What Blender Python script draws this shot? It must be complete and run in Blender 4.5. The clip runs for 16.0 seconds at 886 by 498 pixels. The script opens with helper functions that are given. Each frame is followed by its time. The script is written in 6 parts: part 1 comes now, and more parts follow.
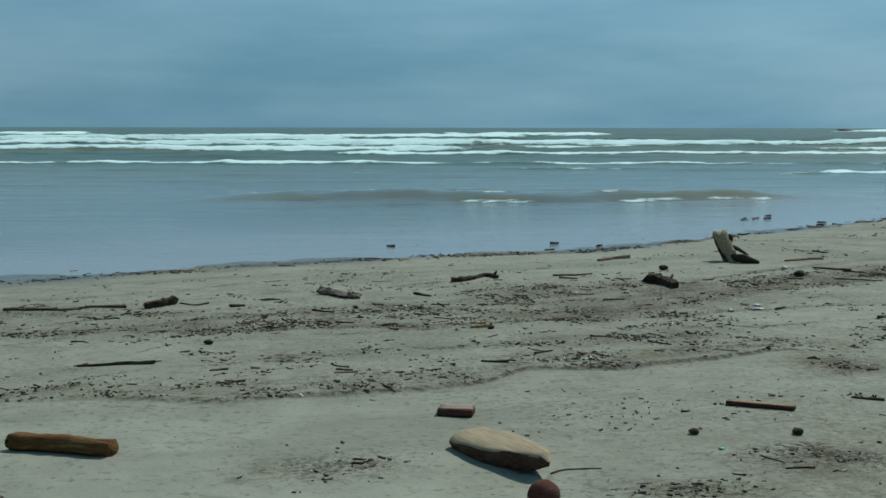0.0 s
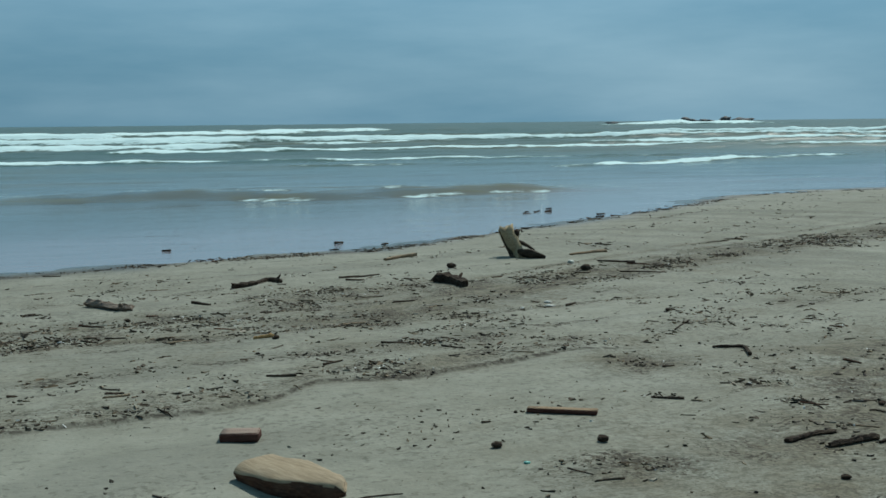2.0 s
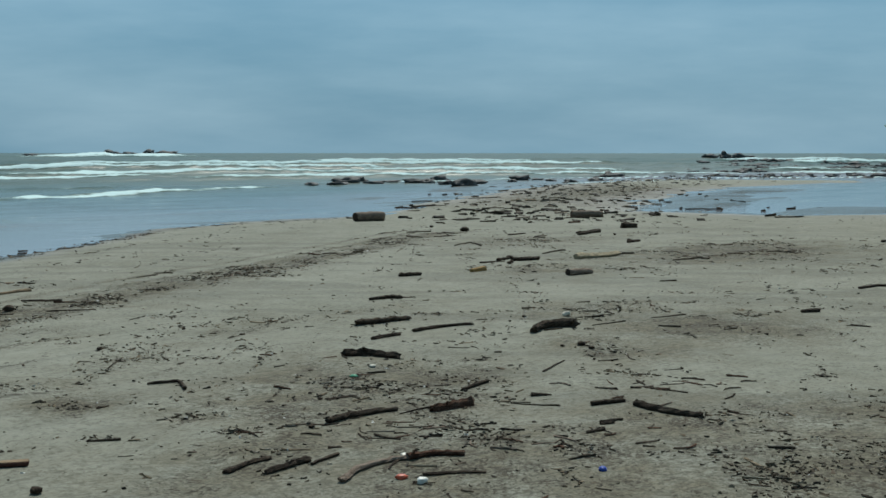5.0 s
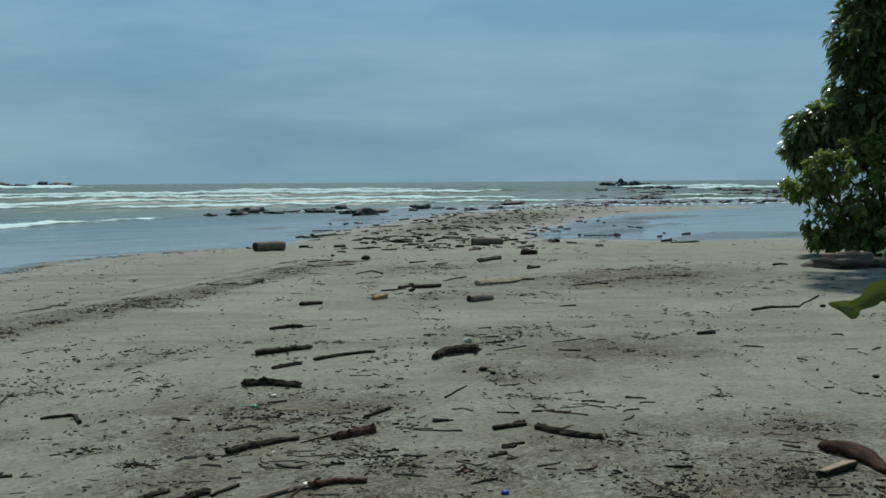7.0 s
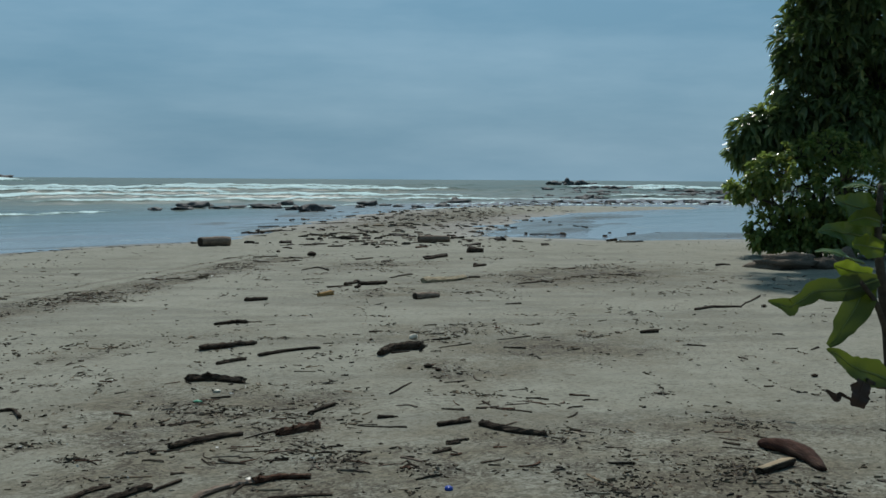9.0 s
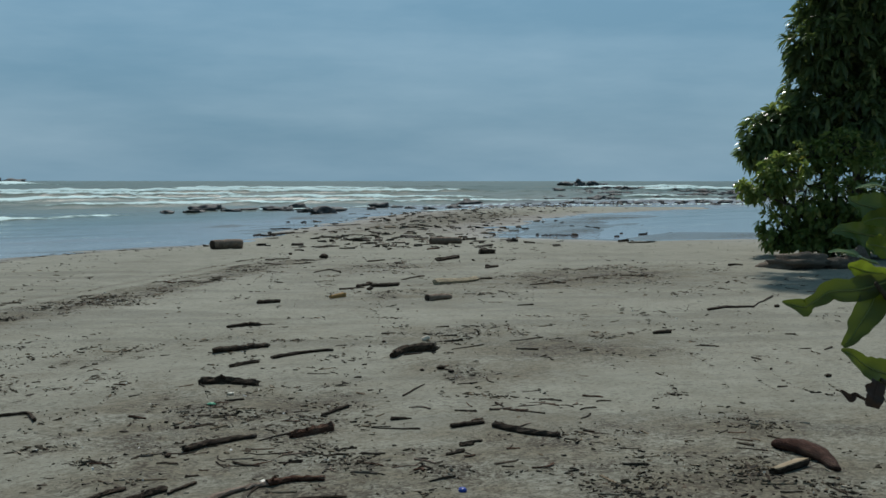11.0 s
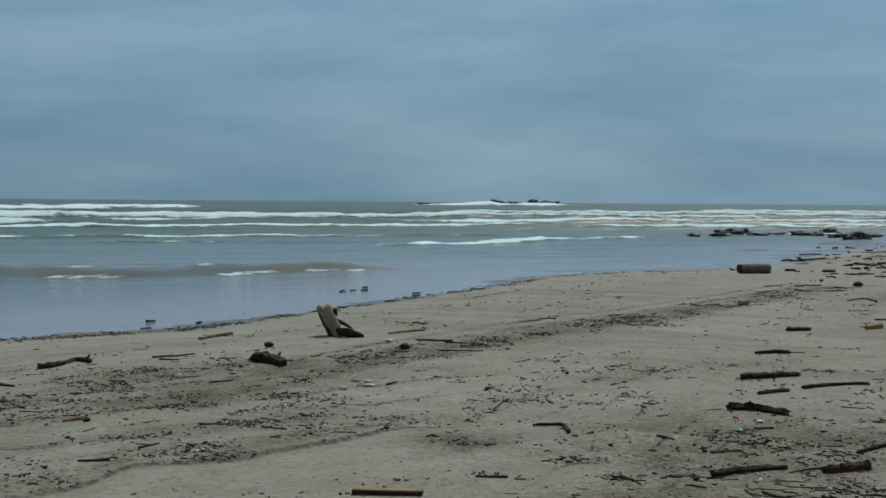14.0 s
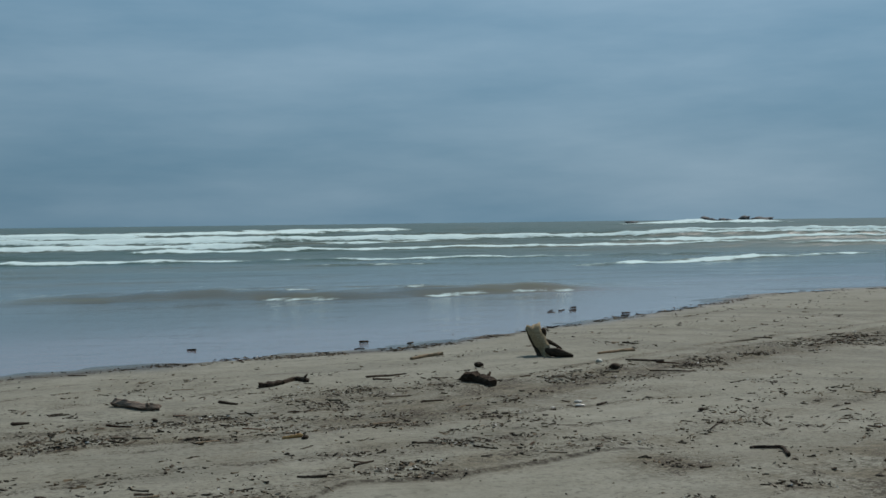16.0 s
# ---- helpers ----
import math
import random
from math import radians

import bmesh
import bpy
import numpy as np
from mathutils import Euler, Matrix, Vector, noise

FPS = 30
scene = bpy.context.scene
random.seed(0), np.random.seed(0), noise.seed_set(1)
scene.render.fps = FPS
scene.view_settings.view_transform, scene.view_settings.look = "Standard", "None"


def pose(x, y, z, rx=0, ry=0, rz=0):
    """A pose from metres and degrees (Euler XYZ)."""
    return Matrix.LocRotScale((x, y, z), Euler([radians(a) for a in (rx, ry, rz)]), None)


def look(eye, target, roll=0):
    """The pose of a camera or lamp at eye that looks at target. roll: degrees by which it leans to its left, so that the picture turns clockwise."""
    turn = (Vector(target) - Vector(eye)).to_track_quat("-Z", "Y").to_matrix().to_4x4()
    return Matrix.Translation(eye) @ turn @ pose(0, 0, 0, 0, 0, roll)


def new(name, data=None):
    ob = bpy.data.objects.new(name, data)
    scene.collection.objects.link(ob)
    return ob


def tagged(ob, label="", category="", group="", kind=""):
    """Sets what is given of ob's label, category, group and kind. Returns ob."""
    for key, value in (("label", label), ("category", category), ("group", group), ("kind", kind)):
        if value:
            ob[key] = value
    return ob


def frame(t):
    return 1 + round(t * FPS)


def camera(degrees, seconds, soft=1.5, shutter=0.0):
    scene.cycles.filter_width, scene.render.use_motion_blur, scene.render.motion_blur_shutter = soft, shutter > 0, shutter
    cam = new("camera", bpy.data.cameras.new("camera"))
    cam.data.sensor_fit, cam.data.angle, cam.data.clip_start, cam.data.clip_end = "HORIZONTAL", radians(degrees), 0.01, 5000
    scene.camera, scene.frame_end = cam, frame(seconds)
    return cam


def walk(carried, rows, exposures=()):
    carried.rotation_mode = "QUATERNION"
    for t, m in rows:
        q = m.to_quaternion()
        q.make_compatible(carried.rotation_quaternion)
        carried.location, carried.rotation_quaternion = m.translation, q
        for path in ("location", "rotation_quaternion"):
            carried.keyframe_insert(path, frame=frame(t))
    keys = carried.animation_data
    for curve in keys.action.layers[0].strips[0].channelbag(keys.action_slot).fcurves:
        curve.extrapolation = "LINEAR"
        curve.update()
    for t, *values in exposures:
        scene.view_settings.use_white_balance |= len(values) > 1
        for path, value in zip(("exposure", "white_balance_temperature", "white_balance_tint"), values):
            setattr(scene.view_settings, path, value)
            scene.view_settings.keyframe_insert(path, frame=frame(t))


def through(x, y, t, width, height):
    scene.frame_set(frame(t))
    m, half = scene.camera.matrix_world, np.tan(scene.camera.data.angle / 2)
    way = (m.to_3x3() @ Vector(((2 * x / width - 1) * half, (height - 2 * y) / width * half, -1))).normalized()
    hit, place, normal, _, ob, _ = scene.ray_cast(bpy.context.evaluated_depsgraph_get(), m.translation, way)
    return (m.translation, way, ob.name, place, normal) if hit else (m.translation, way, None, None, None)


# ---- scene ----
cam = camera(40.0, 16.0, soft=1.6)
PATH = [  # seconds, eye x y z, heading, pitch, roll
    (0.0, -0.019, -0.498, 1.567, 3.75, -5.71, 0.09),
    (0.5, -0.042, -0.407, 1.568, 4.23, -6.76, 1.03),
    (1.0, 0.001, -0.262, 1.559, 2.93, -6.20, 0.80),
    (1.5, 0.055, -0.115, 1.563, 5.76, -6.65, 0.33),
    (2.0, 0.031, 0.007, 1.567, 14.02, -5.93, -0.57),
    (2.5, -0.008, 0.061, 1.569, 20.52, -5.40, 0.10),
    (3.0, -0.006, 0.079, 1.562, 27.08, -5.77, 0.12),
    (3.5, -0.006, 0.066, 1.576, 31.98, -6.40, 0.62),
    (4.0, -0.005, 0.073, 1.576, 34.63, -6.16, 0.79),
    (4.5, 0.009, 0.069, 1.574, 38.31, -5.44, 0.64),
    (5.0, 0.020, 0.039, 1.584, 40.61, -4.52, 0.02),
    (5.2, 0.009, 0.037, 1.579, 42.08, -4.26, -0.21),
    (7.3, 0.029, 0.031, 1.565, 46.28, -3.02, -0.07),
    (7.5, 0.029, 0.037, 1.564, 47.04, -3.13, 0.23),
    (8.0, 0.026, 0.035, 1.558, 47.01, -3.26, 0.30),
    (8.5, 0.022, 0.023, 1.559, 47.70, -3.29, 0.61),
    (8.7, 0.021, 0.023, 1.560, 47.74, -3.28, 0.50),
    (10.8, 0.012, 0.025, 1.561, 47.69, -3.32, -0.05),
    (11.0, 0.010, 0.021, 1.563, 47.22, -3.21, 0.02),
    (11.5, -0.011, 0.035, 1.562, 43.67, -3.40, -0.53),
    (12.0, -0.012, 0.043, 1.559, 38.69, -3.86, -0.12),
    (12.5, -0.021, 0.044, 1.563, 34.66, -2.83, 0.00),
    (13.0, -0.030, 0.050, 1.564, 30.23, -2.33, 0.00),
    (13.5, -0.027, 0.050, 1.559, 26.31, -2.31, 0.08),
    (14.0, -0.036, 0.053, 1.565, 22.88, -2.23, 0.44),
    (14.5, -0.027, 0.050, 1.565, 19.02, -1.32, 0.42),
    (15.0, -0.007, 0.032, 1.567, 18.71, -1.38, 0.51),
    (15.5, -0.024, 0.042, 1.561, 18.46, -1.12, -0.45),
    (16.0, -0.038, 0.068, 1.556, 13.15, -1.24, -0.70),
]
EXPOSURES = [
    (0.0, -0.04, 6250, 3.0),
    (3.5, -0.02, 6400, 7.0),
    (5.0, -0.02, 6500, 8.0),
    (8.0, -0.14, 6480, 10.5),
    (11.0, -0.17, 6560, 13.0),
    (12.5, -0.2, 6600, 14.0),
    (16.0, -0.28, 6700, 17.0),
]
walk(cam, [(t, look((x, y, z), (x + math.sin(radians(h)) * math.cos(radians(p)), y + math.cos(radians(h)) * math.cos(radians(p)), z + math.sin(radians(p))), r)) for t, x, y, z, h, p, r in PATH],
     exposures=EXPOSURES)

# ---- world and sun ----
SUN_AZ, SUN_EL = 45.0, 52.0          # azimuth clockwise from +Y, elevation, degrees
world = bpy.data.worlds.new("sky")
scene.world = world
world.use_nodes = True
wn, wl = world.node_tree.nodes, world.node_tree.links
wn.clear()
sky = wn.new("ShaderNodeTexSky")
sky.sky_type, sky.sun_disc = "NISHITA", False
sky.sun_elevation, sky.sun_rotation = radians(SUN_EL), radians(SUN_AZ)
sky.air_density, sky.dust_density, sky.ozone_density = 1.0, 2.0, 1.5
sky_dim = wn.new("ShaderNodeVectorMath")
sky_dim.operation = "SCALE"
sky_dim.inputs["Scale"].default_value = 0.055
coord = wn.new("ShaderNodeTexCoord")
squash = wn.new("ShaderNodeMapping")
squash.inputs["Scale"].default_value = (1.0, 1.0, 5.0)
wl.new(coord.outputs["Generated"], squash.inputs["Vector"])
cloud = wn.new("ShaderNodeTexNoise")
cloud.inputs["Scale"].default_value, cloud.inputs["Detail"].default_value, cloud.inputs["Roughness"].default_value = 2.6, 6, 0.55
wl.new(squash.outputs["Vector"], cloud.inputs["Vector"])
cloud_ramp = wn.new("ShaderNodeValToRGB")
cloud_ramp.color_ramp.elements[0].position, cloud_ramp.color_ramp.elements[0].color = 0.34, (0.105, 0.254, 0.368, 1)
cloud_ramp.color_ramp.elements[1].position, cloud_ramp.color_ramp.elements[1].color = 0.68, (0.216, 0.376, 0.488, 1)
wl.new(cloud.outputs["Fac"], cloud_ramp.inputs["Fac"])
blend = wn.new("ShaderNodeMix")
blend.data_type = "RGBA"
blend.inputs["Factor"].default_value = 0.86
background, world_out = wn.new("ShaderNodeBackground"), wn.new("ShaderNodeOutputWorld")
wl.new(sky.outputs["Color"], sky_dim.inputs[0])
wl.new(sky_dim.outputs["Vector"], blend.inputs["A"])
wl.new(cloud_ramp.outputs["Color"], blend.inputs["B"])
# the cloud is brighter overhead and under the sun than low on the horizon
toward = wn.new("ShaderNodeVectorMath")
toward.operation = "DOT_PRODUCT"
toward.inputs[1].default_value = (0.42 * math.sin(radians(SUN_AZ)), 0.42 * math.cos(radians(SUN_AZ)), 1.15)
wl.new(coord.outputs["Generated"], toward.inputs[0])
lift = wn.new("ShaderNodeMapRange")
for key, v in (("From Min", 0.0), ("From Max", 0.65), ("To Min", 0.72), ("To Max", 1.44)):
    lift.inputs[key].default_value = v
wl.new(toward.outputs["Value"], lift.inputs["Value"])
scaled = wn.new("ShaderNodeVectorMath")
scaled.operation = "SCALE"
wl.new(blend.outputs["Result"], scaled.inputs[0])
# thinner, bluer and darker towards the zenith
height = wn.new("ShaderNodeSeparateXYZ")
wl.new(coord.outputs["Generated"], height.inputs["Vector"])
thin = wn.new("ShaderNodeMapRange")
for key, v in (("From Min", 0.22), ("From Max", 0.75), ("To Min", 1.0), ("To Max", 0.55)):
    thin.inputs[key].default_value = v
wl.new(height.outputs["Z"], thin.inputs["Value"])
product = wn.new("ShaderNodeMath")
product.operation = "MULTIPLY"
wl.new(lift.outputs["Result"], product.inputs[0])
wl.new(thin.outputs["Result"], product.inputs[1])
wl.new(product.outputs["Value"], scaled.inputs["Scale"])
wl.new(scaled.outputs["Vector"], background.inputs["Color"])
wl.new(background.outputs["Background"], world_out.inputs["Surface"])
background.inputs["Strength"].default_value = 1.0

sun_data = bpy.data.lights.new("sun", "SUN")
sun_data.energy, sun_data.angle, sun_data.color = 3.35, radians(2.0), (1.0, 0.985, 0.91)
sun = new("sun", sun_data)
sx, sy, sz = math.sin(radians(SUN_AZ)) * math.cos(radians(SUN_EL)), math.cos(radians(SUN_AZ)) * math.cos(radians(SUN_EL)), math.sin(radians(SUN_EL))
sun.matrix_world = look((sx * 60, sy * 60, sz * 60), (0, 0, 0))


# ---- materials ----
class Nodes:
    """A small builder for node materials."""

    def __init__(self, name, rough=0.8, spec=0.3):
        self.mat = bpy.data.materials.new(name)
        self.mat.use_nodes = True
        self.n, self.l = self.mat.node_tree.nodes, self.mat.node_tree.links
        self.bsdf = self.n["Principled BSDF"]
        self.bsdf.inputs["Roughness"].default_value = rough
        self.bsdf.inputs["Specular IOR Level"].default_value = spec
        self.place = self.n.new("ShaderNodeNewGeometry").outputs["Position"]

    def noise(self, scale, detail=4, rough=0.6, vector=None, stretch=None):
        node = self.n.new("ShaderNodeTexNoise")
        node.inputs["Scale"].default_value, node.inputs["Detail"].default_value, node.inputs["Roughness"].default_value = scale, detail, rough
        vector = vector or self.place
        if stretch:
            m = self.n.new("ShaderNodeMapping")
            m.inputs["Scale"].default_value = stretch
            self.l.new(vector, m.inputs["Vector"])
            vector = m.outputs["Vector"]
        self.l.new(vector, node.inputs["Vector"])
        return node.outputs["Fac"]

    def local(self):
        return self.n.new("ShaderNodeTexCoord").outputs["Object"]

    def ramp(self, value, stops):
        node = self.n.new("ShaderNodeValToRGB")
        ramp = node.color_ramp
        while len(ramp.elements) < len(stops):
            ramp.elements.new(0.5)
        for e, (p, c) in zip(ramp.elements, stops):
            e.position, e.color = p, (*c, 1) if len(c) == 3 else c
        self.l.new(value, node.inputs["Fac"])
        return node.outputs["Color"]

    def band(self, value, low, high, a=0.0, b=1.0):
        node = self.n.new("ShaderNodeMapRange")
        for key, v in (("From Min", low), ("From Max", high), ("To Min", a), ("To Max", b)):
            node.inputs[key].default_value = v
        self.l.new(value, node.inputs["Value"])
        return node.outputs["Result"]

    def math(self, op, a, b):
        node = self.n.new("ShaderNodeMath")
        node.operation = op
        for socket, v in zip(node.inputs, (a, b)):
            if isinstance(v, (int, float)):
                socket.default_value = v
            else:
                self.l.new(v, socket)
        return node.outputs["Value"]

    def mix(self, fac, a, b, mode="MIX"):
        node = self.n.new("ShaderNodeMix")
        node.data_type, node.blend_type = "RGBA", mode
        for key, v in (("Factor", fac), ("A", a), ("B", b)):
            if isinstance(v, (int, float)):
                node.inputs[key].default_value = v
            elif isinstance(v, tuple):
                node.inputs[key].default_value = (*v, 1)
            else:
                self.l.new(v, node.inputs[key])
        return node.outputs["Result"]

    def attr(self, name):
        node = self.n.new("ShaderNodeAttribute")
        node.attribute_name = name
        return node.outputs["Fac"]

    def island(self):
        return self.n.new("ShaderNodeNewGeometry").outputs["Random Per Island"]

    def each(self):
        return self.n.new("ShaderNodeObjectInfo").outputs["Random"]

    def bump(self, height, strength, distance):
        node = self.n.new("ShaderNodeBump")
        node.inputs["Strength"].default_value, node.inputs["Distance"].default_value = strength, distance
        self.l.new(height, node.inputs["Height"])
        self.l.new(node.outputs["Normal"], self.bsdf.inputs["Normal"])

    def set(self, key, value):
        self.l.new(value, self.bsdf.inputs[key])

    def done(self, color):
        if isinstance(color, tuple):
            self.bsdf.inputs["Base Color"].default_value = (*color, 1)
        else:
            self.l.new(color, self.bsdf.inputs["Base Color"])
        return self.mat


def sand_material():
    m = Nodes("grey_sand", 0.9, 0.25)
    broad = m.noise(0.35, 5, 0.6)
    mid = m.noise(3.0, 6, 0.65)
    grain = m.noise(60, 3, 0.7)
    tone = m.ramp(broad, [(0.3, (0.236, 0.234, 0.184)), (0.7, (0.314, 0.312, 0.255))])
    tone = m.mix(0.32, tone, m.ramp(mid, [(0.3, (0.142, 0.142, 0.111)), (0.5, (0.246, 0.246, 0.200)), (0.75, (0.384, 0.386, 0.321))]))
    tone = m.mix(m.band(grain, 0.35, 0.75, 0.0, 0.18), tone, (0.110, 0.114, 0.098))
    pepper = m.noise(130, 2, 0.6)
    tone = m.mix(m.band(pepper, 0.58, 0.68, 0.0, 0.18), tone, (0.069, 0.066, 0.055))
    # small dents, with their shade painted in as a darker tone, and damp spots
    dents = m.noise(5.0, 4, 0.68, stretch=(0.75, 1.25, 1.0))
    tone = m.mix(m.band(dents, 0.58, 0.68, 0.0, 0.45), tone, (0.103, 0.102, 0.079))
    # damp streaks drawn out along the slope
    tone = m.mix(m.math("MULTIPLY", m.attr("streak"), m.band(m.noise(6, 4, 0.65), 0.30, 0.60, 0.10, 0.50)), tone, (0.118, 0.118, 0.098))
    # small dark flecks, thick in places and missing in others
    flecks = m.math("ADD", m.noise(20, 3, 0.6), m.math("ADD", m.math("MULTIPLY", m.noise(0.9, 4, 0.6), 0.34), m.math("MULTIPLY", m.attr("stain"), 0.09)))
    tone = m.mix(m.band(flecks, 0.745, 0.81, 0.0, 0.45), tone, (0.072, 0.070, 0.053))
    pale = m.noise(26, 3, 0.65)
    tone = m.mix(m.band(pale, 0.64, 0.72, 0.0, 0.22), tone, (0.40, 0.395, 0.325))
    # fine plant crumbs washed into the sand
    crumbs = m.noise(34, 5, 0.75)
    litter = m.attr("litter")
    worn = m.attr("stain")
    # wandering strandlines of single waves, broken along their length
    wander = m.math("ADD", m.attr("shore"), m.math("ADD", m.math("MULTIPLY", m.noise(0.35, 3, 0.5), 1.5), m.math("MULTIPLY", m.noise(4, 4, 0.6), 0.22)))
    gap = m.math("PINGPONG", m.math("MULTIPLY", wander, 1.15), 0.5)
    strand = m.math("MULTIPLY", m.band(gap, 0.02, 0.10, 1.0, 0.0), m.band(m.noise(0.8, 4, 0.65), 0.42, 0.58))
    strand = m.math("MULTIPLY", strand, m.attr("upper"))
    more = m.math("ADD", m.math("MULTIPLY", litter, 0.20), m.math("ADD", m.math("MULTIPLY", worn, 0.15), m.math("MULTIPLY", strand, 0.24)))
    cut = m.math("MAXIMUM", m.math("SUBTRACT", 0.70, more), 0.515)
    crumb_mask = m.band(m.math("SUBTRACT", m.math("ADD", crumbs, m.band(m.noise(2.4, 4, 0.6), 0.35, 0.65, -0.07, 0.07)), cut), 0.0, 0.04)
    crumb_color = m.ramp(m.noise(9, 4, 0.7), [(0.35, (0.028, 0.024, 0.017)), (0.6, (0.068, 0.056, 0.038)), (0.75, (0.135, 0.108, 0.068))])
    brown = m.ramp(m.noise(11, 5, 0.7), [(0.3, (0.098, 0.086, 0.055)), (0.55, (0.160, 0.140, 0.094)), (0.75, (0.225, 0.202, 0.142))])
    broad_stain = m.math("MULTIPLY", m.math("MULTIPLY", worn, 1.5), m.band(m.noise(1.7, 6, 0.72), 0.40, 0.60))
    tone = m.mix(m.math("MINIMUM", m.math("MULTIPLY", broad_stain, 1.0), 0.82), tone, brown)
    specks = m.math("MULTIPLY", worn, m.band(m.noise(42, 5, 0.75), 0.50, 0.58))
    mottle = m.math("MULTIPLY", worn, m.band(m.noise(18, 5, 0.75, stretch=(0.7, 1.0, 1.0)), 0.50, 0.60))
    tone = m.mix(m.math("MINIMUM", m.math("MULTIPLY", mottle, 1.4), 0.68), tone, (0.088, 0.082, 0.058))
    tone = m.mix(m.math("MINIMUM", m.math("MULTIPLY", specks, 1.0), 0.75), tone, (0.064, 0.054, 0.036))
    tone = m.mix(crumb_mask, tone, crumb_color)
    # the dark seam of fine litter caught along the small ledge
    seam = m.math("MULTIPLY", m.attr("seam"), m.band(m.noise(14, 5, 0.7), 0.36, 0.52))
    tone = m.mix(m.math("MINIMUM", seam, 0.9), tone, (0.034, 0.027, 0.019))
    wet = m.attr("wet")
    tone = m.mix(m.math("MULTIPLY", wet, 0.75), tone, (0.069, 0.068, 0.058))
    m.set("Roughness", m.band(wet, 0.0, 1.0, 0.92, 0.22))
    relief = m.math("ADD", m.math("MULTIPLY", m.noise(9, 5, 0.6), 1.0), m.math("MULTIPLY", grain, 0.25))
    relief = m.math("SUBTRACT", relief, m.math("MULTIPLY", m.band(dents, 0.5, 0.72), 0.5))
    m.bump(relief, 0.30, 0.028)
    return m.done(tone)


def sea_material():
    m = Nodes("sea_water", 0.1, 0.5)
    m.bsdf.inputs["IOR"].default_value = 1.33
    silt = m.noise(0.05, 5, 0.6, stretch=(0.5, 1.6, 1.0))
    tone = m.ramp(silt, [(0.32, (0.064, 0.118, 0.108)), (0.55, (0.090, 0.130, 0.112)), (0.75, (0.150, 0.152, 0.112))])
    shallow = m.band(m.attr("chop"), 0.0, 0.35, 0.75, 0.0)
    tone = m.mix(shallow, tone, (0.11, 0.112, 0.108))
    # bright sky reflected in the thinnest water, painted as a pale lavender tone
    tone = m.mix(m.attr("sky_sheen"), tone, (0.285, 0.275, 0.30))
    tone = m.mix(m.math("MULTIPLY", m.attr("silt"), m.band(m.noise(1.4, 5, 0.7, stretch=(0.35, 1.6, 1.0)), 0.3, 0.6, 0.45, 1.0)), tone, (0.150, 0.140, 0.080))
    foam = m.attr("foam")
    lace = m.math("ADD", m.noise(0.5, 6, 0.75, stretch=(0.8, 0.8, 5.0)), m.math("MULTIPLY", m.noise(2.2, 5, 0.75, stretch=(0.8, 0.6, 5.0)), 0.5))
    edge = m.math("ADD", foam, m.math("MULTIPLY", m.math("SUBTRACT", lace, 0.76), 1.7))
    cover = m.band(edge, 0.42, 0.66)
    gloss = m.math("MULTIPLY", m.band(m.attr("silt"), 0.0, 1.0, 0.5, 0.20), m.math("MULTIPLY", m.band(m.attr("chop"), 0.0, 1.0, 1.0, 0.62), m.band(m.attr("offing"), 0.0, 1.0, 1.0, 0.42)))
    m.set("Specular IOR Level", m.math("MULTIPLY", gloss, m.band(m.math("MAXIMUM", cover, foam), 0.03, 0.35, 1.0, 0.1)))
    tone = m.mix(cover, tone, (0.63, 0.80, 0.80))
    rough = m.attr("chop")
    m.set("Roughness", m.math("ADD", m.band(rough, 0, 1, 0.05, 0.36), m.math("MULTIPLY", cover, 0.6)))
    waves = m.math("ADD", m.noise(0.9, 5, 0.6, stretch=(0.5, 1.5, 1.0)), m.math("MULTIPLY", m.noise(7, 4, 0.6, stretch=(0.6, 1.4, 1.0)), 0.12))
    node = m.n.new("ShaderNodeBump")
    m.l.new(m.band(rough, 0, 1, 0.11, 0.5), node.inputs["Strength"])
    node.inputs["Distance"].default_value = 0.25
    m.l.new(waves, node.inputs["Height"])
    m.l.new(node.outputs["Normal"], m.bsdf.inputs["Normal"])
    return m.done(tone)


def wood_material(name, dark, mid, pale, gray=0.25, relief=0.8):
    m = Nodes(name, 0.88, 0.12)
    where = m.local()
    grain = m.noise(7, 6, 0.65, where, (1.0, 9.0, 9.0))
    blotch = m.noise(5, 4, 0.6, where)
    tone = m.ramp(grain, [(0.28, dark), (0.52, mid), (0.78, pale)])
    tone = m.mix(m.band(blotch, 0.45, 0.75, 0.0, gray * 2), tone, (0.17, 0.155, 0.13))
    tone = m.mix(m.band(m.each(), 0, 1, 0.0, 0.45), tone, m.mix(0.5, tone, dark))
    m.bump(m.math("ADD", grain, m.math("MULTIPLY", blotch, 0.6)), relief, 0.02)
    return m.done(tone)


def plain_material(name, color, rough=0.5, spot=0.15, scale=30):
    m = Nodes(name, rough, 0.4)
    v = m.noise(scale, 4, 0.6, m.local())
    return m.done(m.mix(m.band(v, 0.35, 0.7, 0.0, spot * 2), color, tuple(c * 0.35 for c in color)))


def litter_material(name, stops):
    m = Nodes(name, 0.85, 0.2)
    return m.done(m.ramp(m.island(), stops))


def rock_material():
    m = Nodes("dark_reef_rock", 0.75, 0.35)
    a, b = m.noise(1.2, 6, 0.65), m.noise(7, 5, 0.7)
    tone = m.ramp(a, [(0.3, (0.065, 0.066, 0.068)), (0.6, (0.115, 0.115, 0.115)), (0.8, (0.135, 0.132, 0.124))])
    m.bump(m.math("ADD", a, m.math("MULTIPLY", b, 0.4)), 0.9, 0.12)
    return m.done(m.mix(0.3, tone, m.ramp(b, [(0.35, (0.033, 0.033, 0.033)), (0.7, (0.15, 0.147, 0.14))])))


